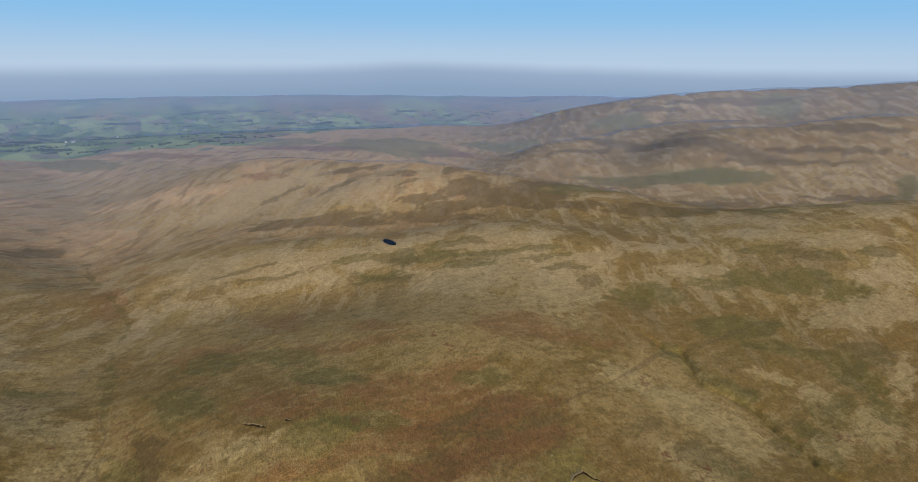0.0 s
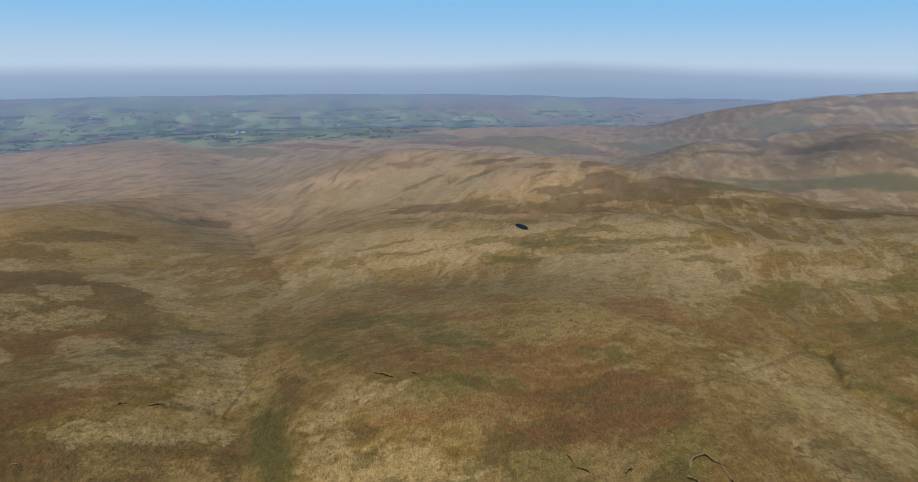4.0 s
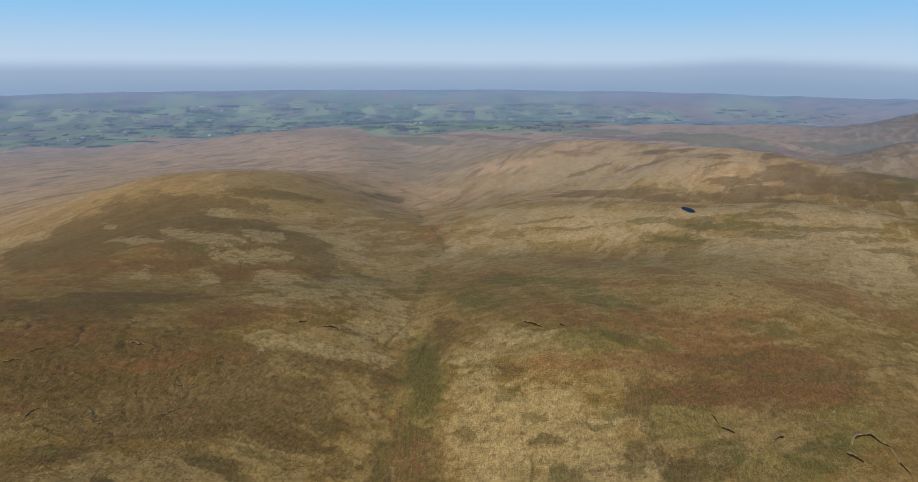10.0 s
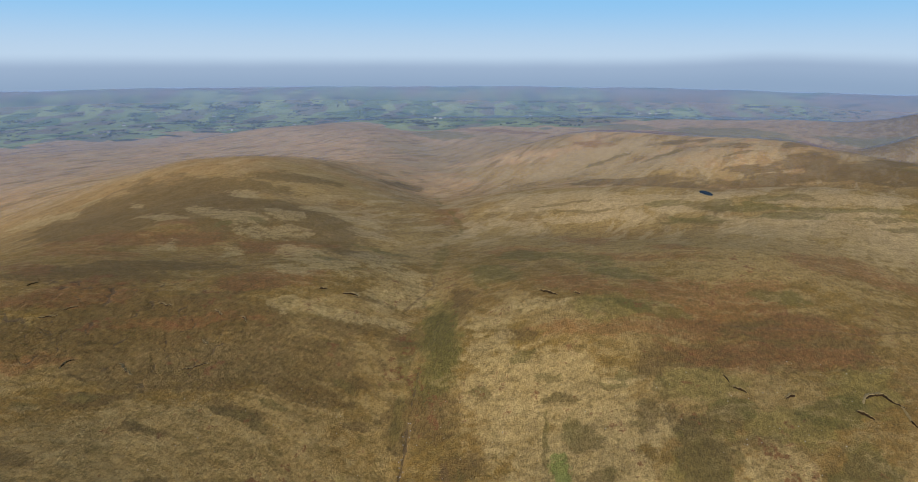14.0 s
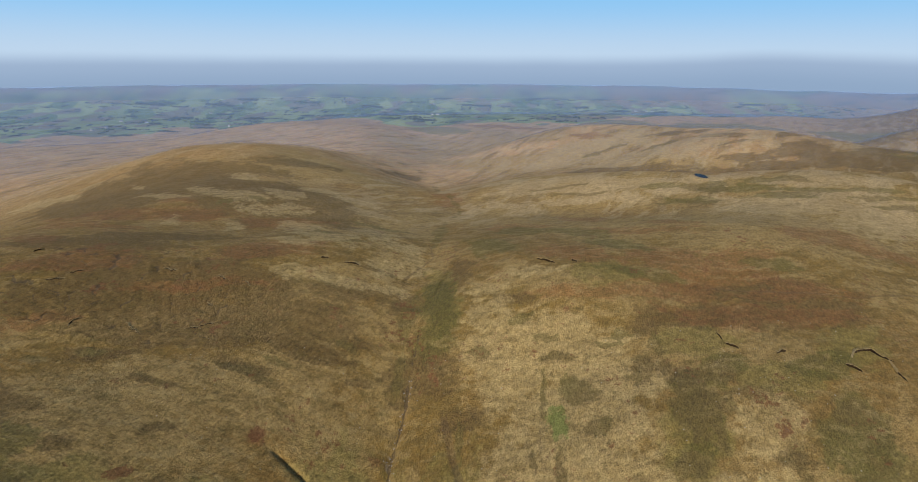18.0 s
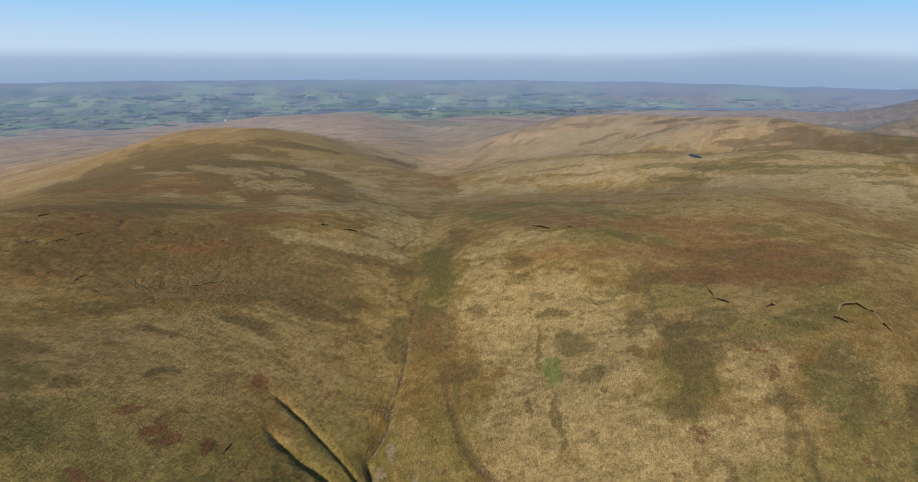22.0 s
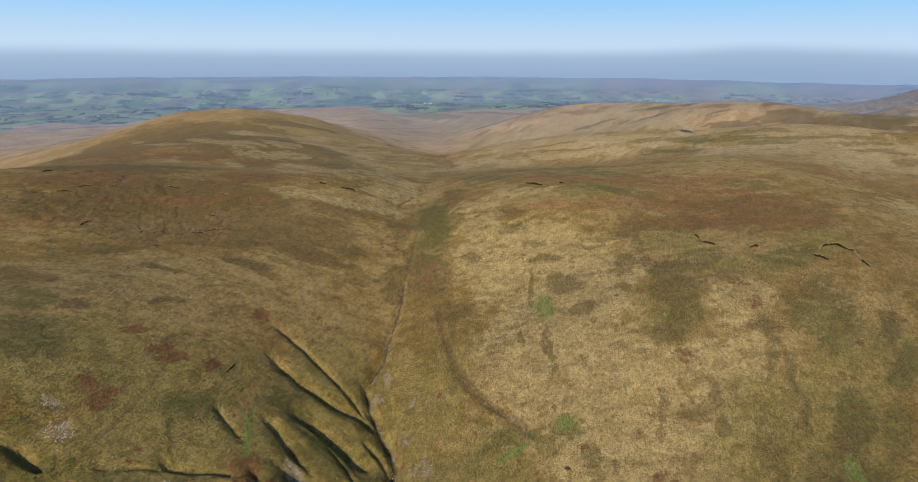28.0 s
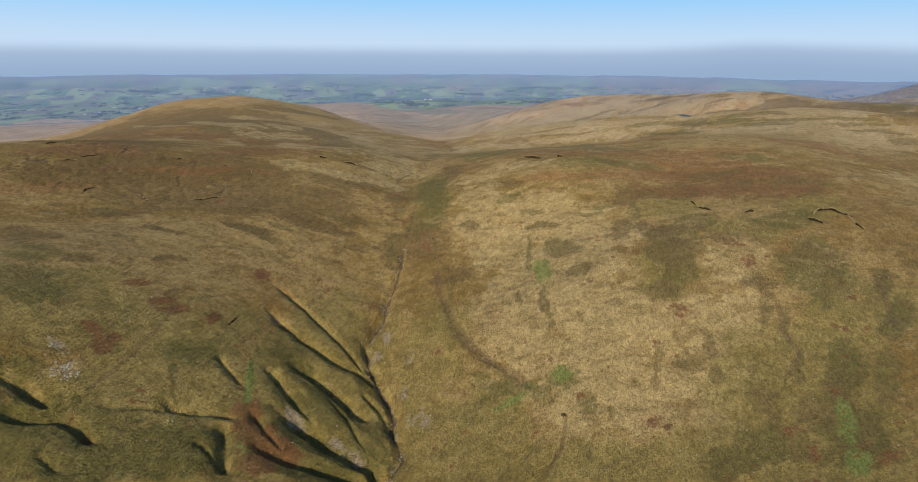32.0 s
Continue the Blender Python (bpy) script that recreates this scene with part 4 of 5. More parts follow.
def add_layers(me, x, y):
    """Gives each point of a mesh its share of each growth and bare ground, and of the painted far brightening."""
    warp = 0.35 + 0.65 * step(np.hypot(x, y), 220, 700)
    wx = x + warp * (9 * rough(x, y, 30, 21) + 4 * rough(x, y, 9, 22)) + 1.2 * rough(x, y, 3.5, 25)
    wy = y + warp * (9 * rough(x, y, 30, 23) + 4 * rough(x, y, 9, 24)) + 1.2 * rough(x, y, 3.5, 26)
    cut_d = np.full(x.shape, 1e9)
    box = np.nonzero((abs(x) < 200) & (y > 10) & (y < 420))[0]
    cut_d[box] = along(x[box], y[box], BROOK)[0]
    rr = np.hypot(x, y)
    layers = {
        "pale": patches(wx, wy, PALE), "green": patches(wx, wy, GREEN), "red": patches(wx, wy, RED),
        "tan": patches(wx, wy, TAN, 0.75), "heath": patches(wx, wy, HEATH), "field": patches(wx, wy, FIELD),
        "dark": patches(wx, wy, DARK), "spot": patches(wx, wy, SPOT), "olive": patches(wx, wy, OLIVE, 0.5), "lush": patches(x, y, LUSH), "brake": patches(x, y, BRAKE),
        "rock": np.maximum(patches(x, y, SCREE), 0.6 * (1 - step(cut_d, 1.0, 3.0)) * (y < 262)),
        "peat": np.maximum((1 - step(cut_d + 1.0 * rough(x, y, 6, 11), 0.2, 1.2)) * (1 - 0.6 * step(y, 280, 360)), 0.8 * hag_lines(x, y)),
        "track": tracks(x, y), "wet": wet(x, y),
        # fell: share of that painted brightening, growing with distance from 450 to 1500
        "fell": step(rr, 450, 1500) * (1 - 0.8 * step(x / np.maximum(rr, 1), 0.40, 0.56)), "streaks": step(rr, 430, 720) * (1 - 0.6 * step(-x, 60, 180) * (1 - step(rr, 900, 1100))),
        "upland": 0.10 * step(rr, 3900, 4700) * (y > 0) + 0.14 * step(x / np.maximum(rr, 1), 0.35, 0.6),
    }
    for name, values in layers.items():
        me.attributes.new(name, "FLOAT", "POINT").data.foreach_set("value", values.astype(np.float32))


def ground():
    inner = np.concatenate([np.radians(np.arange(-45, 68, 0.165)), np.radians(np.arange(69, 315, 6.0))])
    radii = np.concatenate([[0.5], np.arange(12, 108, 12.0), np.geomspace(112, 900, 620), np.geomspace(905, 4860, 330)])
    na, nr = len(inner), len(radii)
    a, r = np.meshgrid(inner, radii)
    x, y = (r * np.sin(a)).ravel(), (r * np.cos(a)).ravel()
    z = land(x, y)
    pond = np.hypot((x - POND[0]) / POND[2], (y - POND[1]) / POND[3])
    z = np.where(pond < 2.2, POND_LEVEL + (z - POND_LEVEL) * step(pond, 1.15, 2.2) - 0.8 * (1 - step(pond, 0.7, 1.1)), z)
    i, j = np.meshgrid(np.arange(nr - 1), np.arange(na), indexing="ij")
    j2 = (j + 1) % na
    faces = np.stack([i * na + j, (i + 1) * na + j, (i + 1) * na + j2, i * na + j2], -1).reshape(-1, 4)
    me = bpy.data.meshes.new("ground")
    me.vertices.add(len(x)), me.loops.add(faces.size), me.polygons.add(len(faces))
    me.vertices.foreach_set("co", np.stack([x, y, z], -1).ravel())
    me.loops.foreach_set("vertex_index", faces.ravel())
    me.polygons.foreach_set("loop_start", np.arange(0, faces.size, 4))
    rr = radii[i.ravel()]
    fx, fy = rr * np.sin(inner[j.ravel()]), rr * np.cos(inner[j.ravel()])
    az = np.degrees(np.arctan2(fx, fy))
    edge = np.interp(az, FIELD_AZIMUTH, FIELD_EDGE) * (1 + 0.05 * rough(fx, fy, 260, 31) + 0.03 * rough(fx, fy, 90, 32))
    me.polygons.foreach_set("material_index", (rr > edge).astype(np.int32))
    me.polygons.foreach_set("use_smooth", np.ones(len(faces), bool))
    me.update(calc_edges=True)
    me.validate()
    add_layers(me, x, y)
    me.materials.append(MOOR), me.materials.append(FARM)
    ob = new("ground", me)
    tagged(ob, "rolling moorland fells of tan and olive grass with far hazy farmland", "ground", kind="structure")
    return ob


# the small tarn on the fell top
POND = (262, 705, 5.6, 15.0)
POND_LEVEL = float(shape(np.array([262.0]), np.array([704.0]))[0]) + 0.4
# how far the moor reaches before the farmland begins, by azimuth in degrees
FIELD_AZIMUTH = (-180, -60, -36, -28, -20, -14, -8, -4, 0, 6, 10, 14, 20, 28, 34, 50, 65, 180)
FIELD_EDGE = (3000, 2600, 3050, 3100, 3200, 3200, 2950, 2680, 2720, 2600, 2550, 2900, 3000, 3200, 3400, 4200, 4900, 4900)
ground()


def part(name, bm, material, parent, label=""):
    me = bpy.data.meshes.new(name)
    bm.to_mesh(me)
    bm.free()
    me.materials.append(material)
    ob = new(name, me)
    ob.parent = parent
    if label:
        ob["label"] = label
    return ob


# ---- haze bank on the horizon, painted on a glowing backdrop ----
def haze_bank():
    m = Nodes("painted_haze_and_sky")
    m.t.nodes.remove(m.bsdf)
    sep = m.t.nodes.new("ShaderNodeSeparateXYZ")
    m.put(sep.inputs[0], m.pos)
    height = sep.outputs[2]
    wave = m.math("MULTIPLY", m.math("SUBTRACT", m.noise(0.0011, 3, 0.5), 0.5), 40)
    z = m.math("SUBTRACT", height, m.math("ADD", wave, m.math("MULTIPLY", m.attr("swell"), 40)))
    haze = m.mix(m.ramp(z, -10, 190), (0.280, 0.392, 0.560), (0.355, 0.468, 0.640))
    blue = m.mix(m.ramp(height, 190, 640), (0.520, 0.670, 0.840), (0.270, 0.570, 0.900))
    # the ring glows by itself: haze and low sky are put into its emission colour
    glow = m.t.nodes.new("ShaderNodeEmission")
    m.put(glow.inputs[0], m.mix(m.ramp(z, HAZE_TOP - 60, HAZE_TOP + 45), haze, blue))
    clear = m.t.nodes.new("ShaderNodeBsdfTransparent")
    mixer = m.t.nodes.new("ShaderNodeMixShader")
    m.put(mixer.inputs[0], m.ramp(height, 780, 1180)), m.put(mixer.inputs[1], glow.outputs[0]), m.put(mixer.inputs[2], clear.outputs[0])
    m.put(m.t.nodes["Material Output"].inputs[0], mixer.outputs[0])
    n, heights = 240, (-160, 0, 120, 200, 280, 400, 600, 800, 1000, 1200)
    me = bpy.data.meshes.new("backdrop")
    verts, faces, swell = [], [], []
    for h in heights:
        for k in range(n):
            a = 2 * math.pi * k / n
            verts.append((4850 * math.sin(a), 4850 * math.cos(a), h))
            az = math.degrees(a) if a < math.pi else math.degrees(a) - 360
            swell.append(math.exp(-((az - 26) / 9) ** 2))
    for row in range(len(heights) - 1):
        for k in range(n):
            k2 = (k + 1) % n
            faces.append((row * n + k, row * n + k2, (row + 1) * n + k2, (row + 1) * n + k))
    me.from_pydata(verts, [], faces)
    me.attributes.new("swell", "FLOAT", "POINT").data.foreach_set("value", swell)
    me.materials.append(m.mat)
    tagged(new("backdrop", me), "glowing backdrop painted with a grey-blue haze bank under a pale blue sky", "haze", kind="structure")


def haze_veil():
    """Sheet imitating haze over the far dale, denser with distance, lit by sun and sky."""
    m = Nodes("haze_sheet")
    m.t.nodes.remove(m.bsdf)
    # blue diffuse over transparent: haze painted onto one sheet above the ground
    veil_tint = m.t.nodes.new("ShaderNodeBsdfDiffuse")
    veil_tint.inputs[0].default_value = (0.30, 0.44, 0.69, 1)
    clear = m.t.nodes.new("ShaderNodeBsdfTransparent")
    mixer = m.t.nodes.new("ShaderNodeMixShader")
    m.put(mixer.inputs[0], m.attr("haze_sheet")), m.put(mixer.inputs[1], clear.outputs[0]), m.put(mixer.inputs[2], veil_tint.outputs[0])
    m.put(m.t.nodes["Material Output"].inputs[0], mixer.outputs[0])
    az, radii = np.radians(np.arange(-46, 69.1, 0.6)), np.geomspace(900, 4830, 150)
    a, r = np.meshgrid(az, radii)
    x, y = (r * np.sin(a)).ravel(), (r * np.cos(a)).ravel()
    edge = np.interp(np.degrees(a.ravel()), FIELD_AZIMUTH, FIELD_EDGE)
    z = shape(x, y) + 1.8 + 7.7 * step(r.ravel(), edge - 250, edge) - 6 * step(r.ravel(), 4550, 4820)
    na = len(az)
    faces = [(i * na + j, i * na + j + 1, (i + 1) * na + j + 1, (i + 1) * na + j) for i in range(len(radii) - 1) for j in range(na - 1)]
    me = bpy.data.meshes.new("haze_sheet")
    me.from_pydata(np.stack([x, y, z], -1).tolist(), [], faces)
    me.polygons.foreach_set("use_smooth", np.ones(len(faces), bool))
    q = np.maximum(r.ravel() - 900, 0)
    me.attributes.new("haze_sheet", "FLOAT", "POINT").data.foreach_set("value", (0.52 * (1 - np.exp(-q / 2300)) + 0.12 * step(r.ravel(), 4100, 4820)).astype(np.float32))
    me.materials.append(m.mat)
    tagged(new("backdrop_haze_sheet", me), "blue see-through sheet imitating haze over the far dale and fields", "haze", kind="structure")


HAZE_TOP = 190
haze_bank()
haze_veil()


def joined(name, protos, spots, material, label, category, smooth=False):
    """One object of kind stuff: copies of small shapes (vertices, faces) at spots (x, y, z, size, turn, which)."""
    vs, fs, n = [], [], 0
    for x, y, z, size, turn, which in spots:
        v, f = protos[which % len(protos)]
        c, s = math.cos(turn), math.sin(turn)
        w = np.stack([x + size * (v[:, 0] * c - v[:, 1] * s), y + size * (v[:, 0] * s + v[:, 1] * c), z + size * v[:, 2]], -1)
        vs.append(w), fs.append(f + n)
        n += len(v)
    me = bpy.data.meshes.new(name)
    v, f = np.concatenate(vs), np.concatenate(fs)
    me.vertices.add(len(v)), me.loops.add(f.size), me.polygons.add(len(f))
    me.vertices.foreach_set("co", v.ravel())
    me.loops.foreach_set("vertex_index", f.ravel())
    me.polygons.foreach_set("loop_start", np.arange(0, f.size, 3))
    me.update(calc_edges=True)
    me.materials.append(material)
    return tagged(new(name, me), label, category, kind="stuff")


def lump(rng, rings=3, sides=6, flat=1.0, ragged=0.25):
    """An uneven closed lump of about one unit: stones, shrubs and clumps of leaves."""
    v = [(0, 0, -0.45 * flat)]
    for i in range(1, rings + 1):
        a = math.pi * i / (rings + 1)
        for k in range(sides):
            t = 2 * math.pi * (k + 0.5 * (i % 2)) / sides
            r = 0.5 * math.sin(a) * rng.uniform(1 - ragged, 1 + ragged)
            v.append((r * math.cos(t), r * math.sin(t), -0.5 * flat * math.cos(a) * rng.uniform(1 - ragged, 1 + ragged)))
    v.append((0, 0, 0.5 * flat))
    f = []
    for k in range(sides):
        f.append((0, 1 + (k + 1) % sides, 1 + k))
        for i in range(rings - 1):
            a, b = 1 + i * sides + k, 1 + i * sides + (k + 1) % sides
            f += [(a, b, b + sides), (a, b + sides, a + sides)]
        top = 1 + (rings - 1) * sides
        f.append((top + k, top + (k + 1) % sides, len(v) - 1))
    return np.array(v, float), np.array(f, int)


def cluster(rng, n, spread, lift, size, rings=3, sides=6):
    """Several lumps heaped together, with gaps, as a crown."""
    vs, fs, m = [], [], 0
    for _ in range(n):
        v, f = lump(rng, rings, sides, rng.uniform(0.7, 1.0), 0.3)
        a, r = rng.uniform(0, 2 * math.pi), spread * math.sqrt(rng.random())
        k = size * rng.uniform(0.6, 1.1)
        vs.append(v * k + np.array((r * math.cos(a), r * math.sin(a), lift * rng.uniform(0.4, 1.0))))
        fs.append(f + m)
        m += len(v)
    return np.concatenate(vs), np.concatenate(fs)


def bm_of(shape_):
    bm = bmesh.new()
    vs = [bm.verts.new(p) for p in shape_[0]]
    for f in shape_[1]:
        bm.faces.new([vs[i] for i in f])
    return bm


def base(name, x, y, z, label, category, group="", turn=0.0):
    ob = new(name)
    ob.matrix_world = pose(x, y, z, 0, 0, turn)
    return tagged(ob, label, category, group)


rng = random.Random(7)


# ---- the tarn ----
def tarn():
    ob = base("tarn", POND[0], POND[1], POND_LEVEL, "small dark blue tarn lying in a hollow on the fell top", "pond")
    bm = bmesh.new()
    n, ring = 40, []
    for k in range(n):
        a = 2 * math.pi * k / n
        r = 1.06 + 0.10 * math.sin(3 * a + 0.6) + 0.05 * math.sin(5 * a) + 0.30 * max(0, math.cos(a + 0.9)) ** 6
        ring.append(bm.verts.new((POND[2] * r * math.cos(a), POND[3] * r * math.sin(a), -0.25)))
    bm.faces.new(ring)
    part("water", bm, WATER, ob)


tarn()


# ---- peat banks and hags ----
def bank(name, line, high, label, category, group, wobble=0.5):
    """A low eroded bank along a line, its dark face towards the lower ground, with a ragged turf lip."""
    pts = []
    for (ax, ay), (bx, by) in zip(line, line[1:]):
        n = max(2, int(math.dist((ax, ay), (bx, by)) / 0.9))
        pts += [(ax + (bx - ax) * k / n, ay + (by - ay) * k / n) for k in range(n)]
    pts.append(line[-1])
    cx, cy = pts[len(pts) // 2]
    z0 = at(cx, cy)
    ob = base(name, cx, cy, z0, label, category, group)
    zs = land(np.array([p[0] for p in pts]), np.array([p[1] for p in pts]))
    face, lip = bmesh.new(), bmesh.new()
    rows_f, rows_l = [], []
    for i, (x, y) in enumerate(pts):
        taper = math.sin(math.pi * (i + 0.6) / (len(pts) + 0.2)) ** 0.5
        h = high * taper * rng.uniform(0.65, 1.2)
        o = rng.uniform(-wobble, wobble)
        x, y, z = x - cx + 0.4 * o, y - cy + o, zs[i] - z0
        rows_f.append([face.verts.new(p) for p in ((x, y - 0.35 * h, z - 0.5), (x, y - 0.12 * h, z + 0.35 * h), (x, y - 0.05, z + h * 0.8), (x, y + 0.25, z + h))])
        w = rng.uniform(0.8, 2.4)
        rows_l.append([lip.verts.new(p) for p in ((x, y - 0.12, z + h * 0.92), (x, y - 0.02, z + h * 1.08), (x, y + 0.5 * w, z + h * 0.9), (x, y + w * 1.6 + h, z - 0.3))])
    for bm, rows in ((face, rows_f), (lip, rows_l)):
        for a, b in zip(rows, rows[1:]):
            for k in range(3):
                bm.faces.new((a[k], b[k], b[k + 1], a[k + 1]))
    part("peat_face", face, PEAT, ob, "dark bare peat face")
    part("turf_lip", lip, TURF, ob, "pale overhanging turf")


for row in PEAT_BANKS:
    bank("peat_bank", row, 1.35, "dark eroded peat bank with a ragged turf lip", "peat bank", "peat banks on the fell", 0.25)
for row in HAGS:
    bank("peat_hag", row, 0.75, "dark curved peat hag among rough tussock grass", "peat hag", "peat hags on the western slope", 0.8)


# ---- stones ----
def stones(name, spots, material, label):
    protos = [lump(rng, 2, 5, rng.uniform(0.6, 0.9), 0.35) for _ in range(6)]
    xs, ys = np.array([s[0] for s in spots]), np.array([s[1] for s in spots])
    zs = land(xs, ys)
    joined(name, protos, [(x, y, z + 0.12 * s[2], s[2], rng.uniform(0, 6.3), rng.randrange(6)) for x, y, z, s in zip(xs, ys, zs, spots)], material, label, "stones")


def in_patch(row):
    a, r = rng.uniform(0, 2 * math.pi), math.sqrt(rng.random())
    c, s = math.cos(radians(row[4])), math.sin(radians(row[4]))
    u, v = row[2] * r * math.cos(a), row[3] * r * math.sin(a)
    return row[0] + u * c - v * s, row[1] + u * s + v * c


stones("scree", [(*in_patch(SCREE[0]), rng.choice((0.25, 0.3, 0.4, 0.7))) for _ in range(110)], LIME, "pale loose scree stones lying on a grassy slope")
spots = []
for (ax, ay), (bx, by) in zip(BROOK[2:17], BROOK[3:18]):
    for _ in range(14):
        t, o = rng.random(), rng.gauss(0, 1.1)
        spots.append((ax + t * (bx - ax) + o, ay + t * (by - ay) + rng.gauss(0, 0.5), rng.choice((0.25, 0.35, 0.5, 0.8))))
stones("brook_stones", spots, STONE, "grey stones in the bed of a small brook")
spots = [(*in_patch(rng.choice(SCREE[1:])), rng.choice((0.25, 0.4, 0.6))) for _ in range(90)]
stones("loose_stones", spots, STONE, "grey loose stones on bare eroded banks")
spots = [(rng.uniform(-140, 220), rng.uniform(130, 330), rng.choice((0.3, 0.35, 0.45, 0.6))) for _ in range(480)]
stones("scattered_stones", spots, LIME, "small pale stones scattered over the grass slopes")


# ---- bush by the gully ----
def bush(x, y, size):
    ob = base("bush", x, y, at(x, y), "small dark brown thorn bush at the head of a ditch", "bush")
    bm = bmesh.new()
    bmesh.ops.create_cone(bm, cap_ends=True, segments=6, radius1=0.12 * size, radius2=0.05 * size, depth=0.8 * size, matrix=Matrix.Translation((0, 0, 0.4 * size)))
    part("trunk", bm, BARK, ob)
    part("crown", bm_of(cluster(rng, 14, 0.55 * size, 0.9 * size, 0.6 * size)), THORN, ob)


bush(BUSH[0], BUSH[1] + 0.6, 1.5)

# ---- farms, woods and hedges in the far dale ----
FARMS = (
    (-135, 3061), (-111, 3061), (55, 3725), (383, 3837), (1014, 3838), (1076, 3846),
    (1105, 3825), (226, 4514), (951, 3738), (-1543, 4072), (-1501, 4068), (-1465, 4031),
    (-1679, 3227), (-1520, 3158), (-1609, 2837), (-1611, 2930), (-1596, 2930), (-862, 3322),
    (-1083, 3046), (-1313, 3935), (-934, 4037), (-1385, 3630), (1184, 3829), (679, 4258),
)
WOODS_NEAR = (
    (-172, 2871, 78, 45), (889, 4218, 66, 51), (438, 4394, 100, 53), (485, 4258, 144, 50),
    (933, 3849, 90, 43), (1133, 3787, 90, 57), (1220, 4199, 83, 52), (-119, 4268, 112, 50),
    (-356, 3660, 83, 37), (-1784, 3784, 148, 60), (-1421, 3882, 154, 60), (-1316, 4052, 127, 60),
    (-934, 4037, 109, 60), (-1479, 3468, 92, 52), (-1164, 2985, 73, 28), (-1265, 2797, 70, 26),
    (-696, 3597, 83, 36), (-1302, 3608, 73, 40),
)
WOODS_FAR = (
    (-1073, 3427, 107, 35), (-1394, 2664, 68, 25), (-541, 3993, 110, 44), (2206, 3805, 100, 53),
    (1702, 3884, 115, 49), (2584, 3774, 124, 57), (-794, 4273, 118, 51), (86, 4084, 148, 45),
    (723, 3987, 73, 45),
)


def farmhouse():
    ob = base("farmhouse", 0, 0, -500, "white farmhouse with a grey slate roof in the far dale", "house", "farmhouses in the far dale")
    bm = bmesh.new()
    w, d, h, g = 7.0, 4.0, 5.0, 2.6
    p = [bm.verts.new(q) for q in ((-w, -d, -2), (w, -d, -2), (w, d, -2), (-w, d, -2), (-w, -d, h), (w, -d, h), (w, d, h), (-w, d, h), (-w, 0, h + g), (w, 0, h + g))]
    for f in ((0, 1, 5, 4), (2, 3, 7, 6), (1, 2, 6, 9, 5), (3, 0, 4, 8, 7), (4, 5, 9, 8), (6, 7, 8, 9)):
        bm.faces.new([p[i] for i in f])
    part("wall", bm, RENDERED, ob)
    for s in (-1, 1):
        bm = bmesh.new()
        q = [(-w - 0.4, s * (d + 0.5), h - 0.25), (w + 0.4, s * (d + 0.5), h - 0.25), (w + 0.4, 0, h + g + 0.1), (-w - 0.4, 0, h + g + 0.1)]
        a, b = [bm.verts.new(k) for k in q], [bm.verts.new((k[0], k[1], k[2] + 0.25)) for k in q]
        for i in range(4):
            bm.faces.new((a[i], a[(i + 1) % 4], b[(i + 1) % 4], b[i]))
        bm.faces.new(a[::-1]), bm.faces.new(b)
        part("roof", bm, SLATE, ob)
    for x in (-w + 0.6, w - 0.6):
        bm = bmesh.new()
        bmesh.ops.create_cube(bm, size=1, matrix=Matrix.Translation((x, 0, h + g + 0.7)) @ Matrix.Diagonal((0.9, 0.9, 2.0, 1)))
        part("chimney", bm, STONE, ob)
    for x, z in ((-4, 1.4), (4, 1.4), (-4, 3.9), (0, 3.9), (4, 3.9)):
        bm = bmesh.new()
        bmesh.ops.create_cube(bm, size=1, matrix=Matrix.Translation((x, -d - 0.02, z)) @ Matrix.Diagonal((1.0, 0.1, 1.3, 1)))
        part("window", bm, DARKGLASS, ob)
    bm = bmesh.new()
    bmesh.ops.create_cube(bm, size=1, matrix=Matrix.Translation((0, -d - 0.02, 1.1)) @ Matrix.Diagonal((1.1, 0.1, 2.1, 1)))
    part("door", bm, DARKGLASS, ob)
    return ob


house = farmhouse()
for k, (x, y) in enumerate(FARMS):
    m = pose(x, y, at(x, y), 0, 0, rng.choice((0, 12, -20, 35, 80, -70)))
    if k:
        copy_thing(house, m)
    else:
        house.matrix_world = m

TREES = [cluster(rng, 4, 0.42, 0.55, 0.7, 2, 5) for _ in range(6)]
for x, y, a, b in WOODS_NEAR + WOODS_FAR:
    spots = []
    for _ in range(int(min(420, 50 + a * b / 3))):
        u, v = rng.uniform(-1, 1), rng.gauss(0, 0.5)
        if rng.random() < 0.12:
            u *= 1.5
        px, py = x + 0.55 * a * u, y + 0.55 * b * v + 0.12 * a * u * math.sin(x)
        spots.append((px, py, 0, rng.uniform(3.5, 6.5), rng.uniform(0, 6.3), rng.randrange(6)))
    zs = land(np.array([s[0] for s in spots]), np.array([s[1] for s in spots]))
    joined("wood", TREES, [(s[0], s[1], z - 0.12 * s[3], *s[3:]) for s, z in zip(spots, zs)], LEAF, "dark belt of trees among the far fields", "wood")

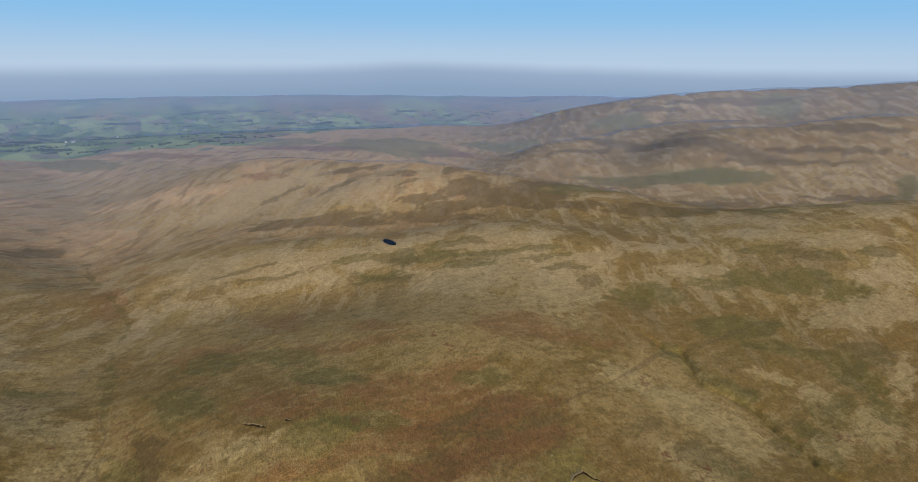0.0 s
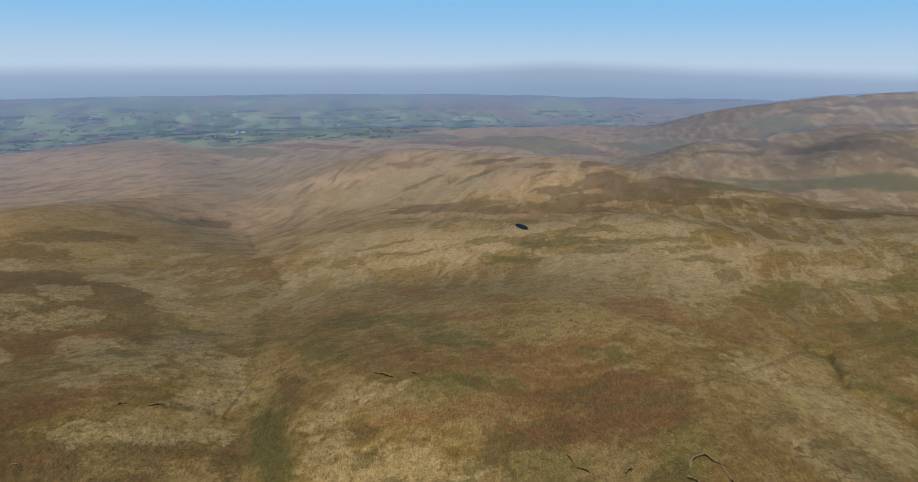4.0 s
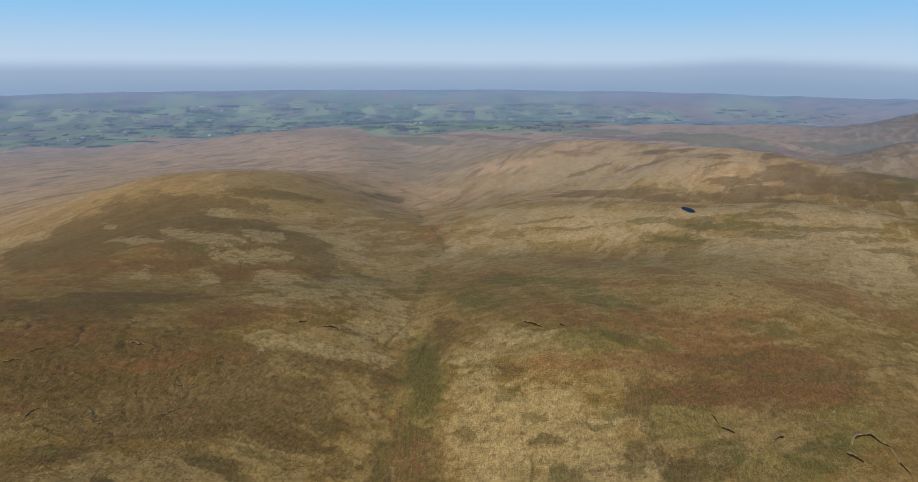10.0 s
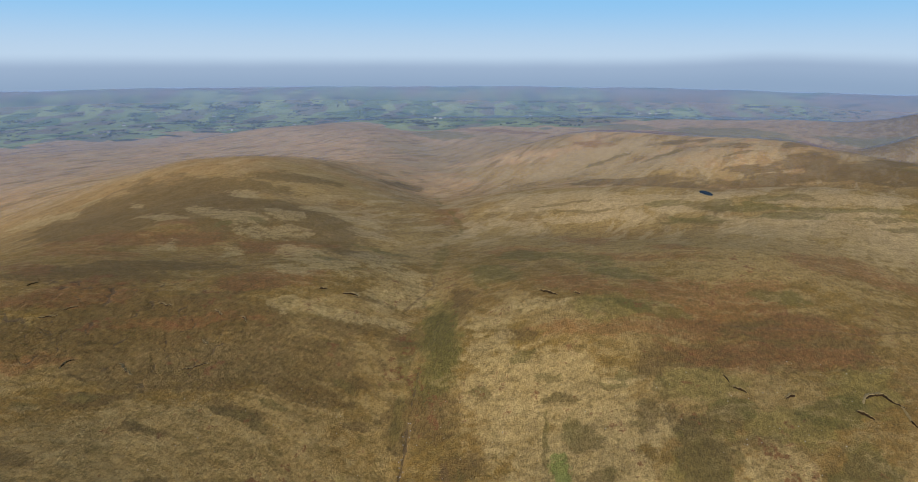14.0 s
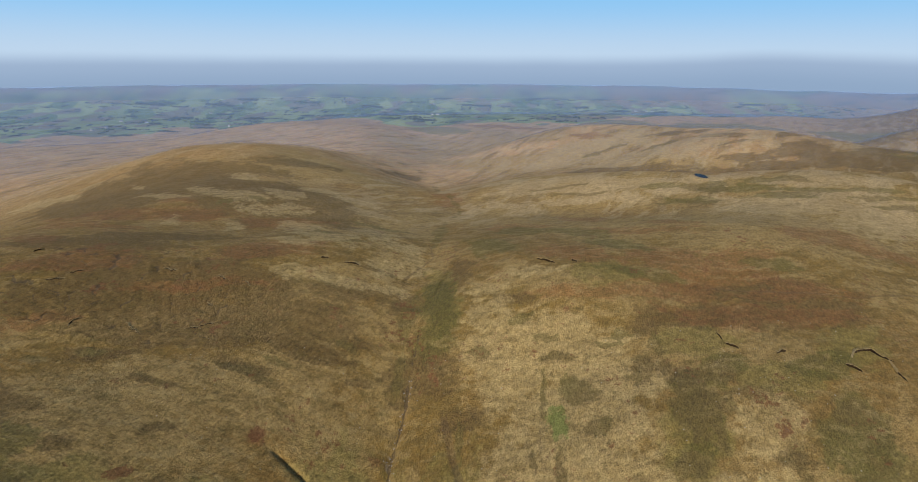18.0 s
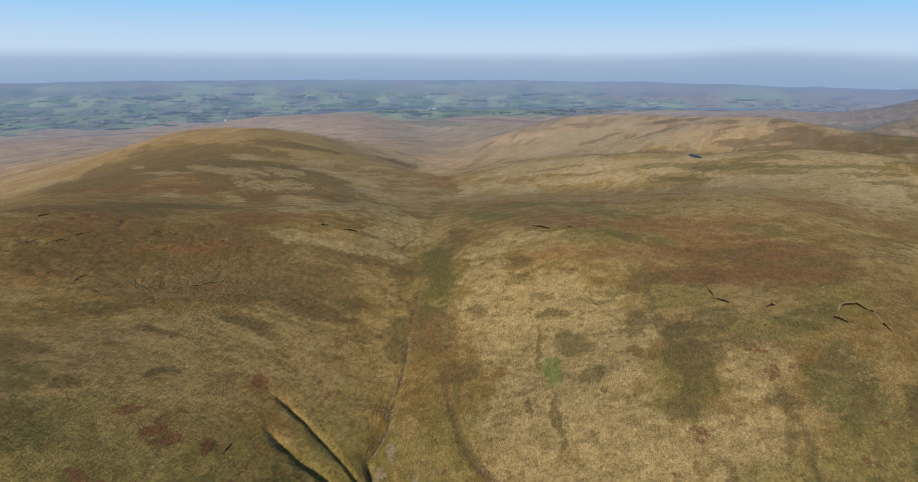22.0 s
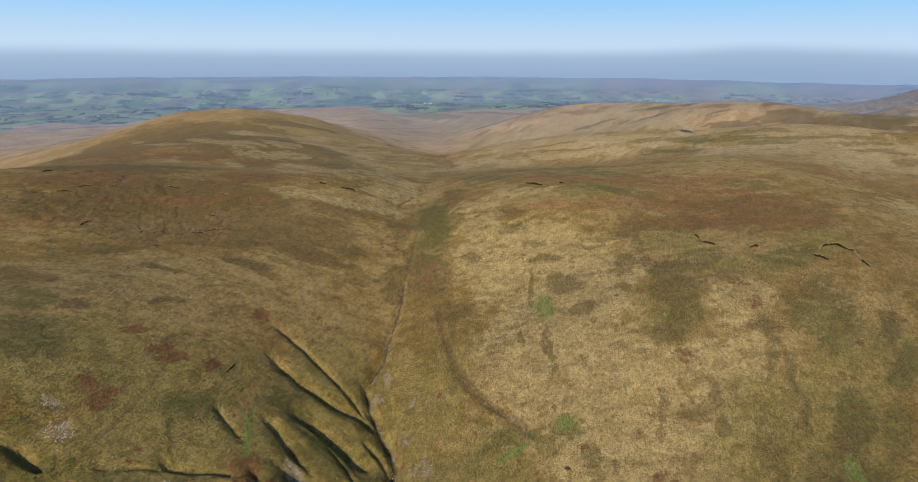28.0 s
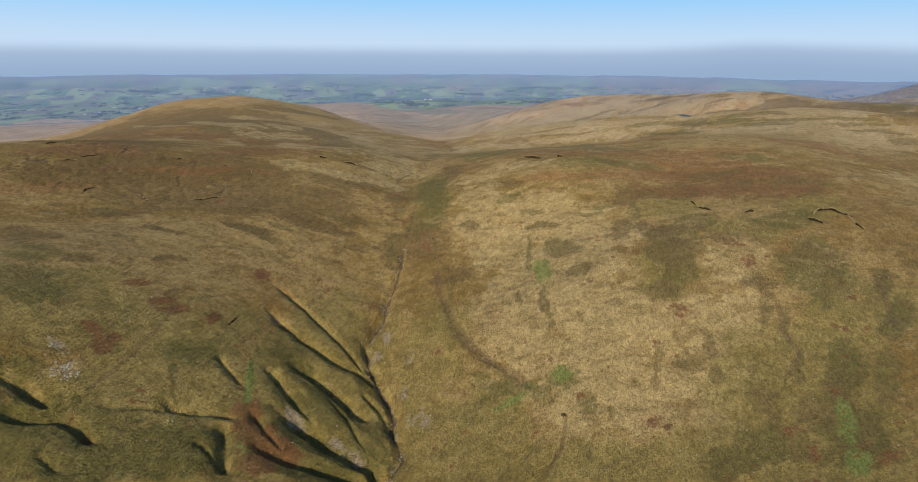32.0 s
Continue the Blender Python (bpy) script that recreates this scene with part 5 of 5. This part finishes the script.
spots = []
for _ in range(1500):
    az, r = radians(rng.uniform(-40, 60)), 1800 + 2800 * math.sqrt(rng.random())
    edge = float(np.interp(math.degrees(az), FIELD_AZIMUTH, FIELD_EDGE))
    if r < edge + 40:
        continue
    x, y, turn, n = r * math.sin(az), r * math.cos(az), rng.choice((0.1, 0.25, -0.2, 1.4, 1.7)), rng.randint(1, 12)
    for k in range(n):
        q = (k - n / 2) * 6 + rng.gauss(0, 2)
        spots.append((x + q * math.cos(turn), y + q * math.sin(turn), 0, rng.uniform(5, 10), rng.uniform(0, 6.3), rng.randrange(6)))
for _ in range(260):
    az, r = radians(rng.uniform(-40, 40)), 2400 + 2200 * rng.random()
    if r < float(np.interp(math.degrees(az), FIELD_AZIMUTH, FIELD_EDGE)) + 60:
        continue
    x, y, turn = r * math.sin(az), r * math.cos(az), rng.uniform(-0.4, 0.4)
    for k in range(rng.randint(6, 26)):
        u, v = rng.gauss(0, 26), rng.gauss(0, 9)
        spots.append((x + u * math.cos(turn) - v * math.sin(turn), y + u * math.sin(turn) + v * math.cos(turn), 0, rng.uniform(5, 10), rng.uniform(0, 6.3), rng.randrange(6)))
zs = land(np.array([s[0] for s in spots]), np.array([s[1] for s in spots]))
joined("hedgerow_trees", TREES, [(s[0], s[1], z - 0.1 * s[3], *s[3:]) for s, z in zip(spots, zs)], LEAF, "dark hedges and hedgerow trees between far green fields", "hedge")


# ---- tussocks over the nearer slopes ----
def tussocks(name, label, count, size, flat=False):
    """Leaning tufts of coarse grass, five points each, in one object."""
    g = np.random.default_rng(5)
    az, r = np.radians(g.uniform(-43, 45, count)), 125 * (440 / 125) ** g.random(count)
    x, y = r * np.sin(az), r * np.cos(az)
    keep = g.random(count) < 0.55 + 0.6 * rough(x, y, 14, 41)
    if flat:
        x, y = g.normal(-170, 80, count), g.normal(348, 48, count)
        keep = (g.random(count) < 0.5 + 0.9 * rough(x, y, 11, 42)) & (x < -45) & (y > 270) & (y < 460)
    x, y = x[keep], y[keep]
    n = len(x)
    z = land(x, y)
    w, h = size * g.uniform(0.30, 0.60, n), size * g.uniform(0.08, 0.22, n)
    turn, lean = g.uniform(0, 1.6, n), g.normal(0.25, 0.15, (n, 2))
    v = np.zeros((n, 5, 3))
    for k in range(4):
        a = turn + k * math.pi / 2
        v[:, k] = np.stack([x + w * np.cos(a), y + w * np.sin(a), z - 0.12], -1)
    v[:, 4] = np.stack([x + lean[:, 0], y + 0.6 * lean[:, 1], z + h], -1)
    f = np.array([(0, 1, 4), (1, 2, 4), (2, 3, 4), (3, 0, 4)])[None] + 5 * np.arange(n)[:, None, None]
    me = bpy.data.meshes.new(name)
    me.vertices.add(5 * n), me.loops.add(f.size), me.polygons.add(4 * n)
    me.vertices.foreach_set("co", v.ravel())
    me.loops.foreach_set("vertex_index", f.ravel())
    me.polygons.foreach_set("loop_start", np.arange(0, f.size, 3))
    me.polygons.foreach_set("use_smooth", np.ones(4 * n, bool))
    me.update(calc_edges=True)
    add_layers(me, np.repeat(x, 5), np.repeat(y, 5))
    me.materials.append(MOOR)
    tagged(new(name, me), label, "grass", kind="stuff")


tussocks("tussock_grass", "coarse tussocks of dry moor grass over the slopes", 120000, 1.0)
tussocks("peat_hummocks", "dark heathery hummocks crowding the wet peat flat", 14000, 1.3, True)
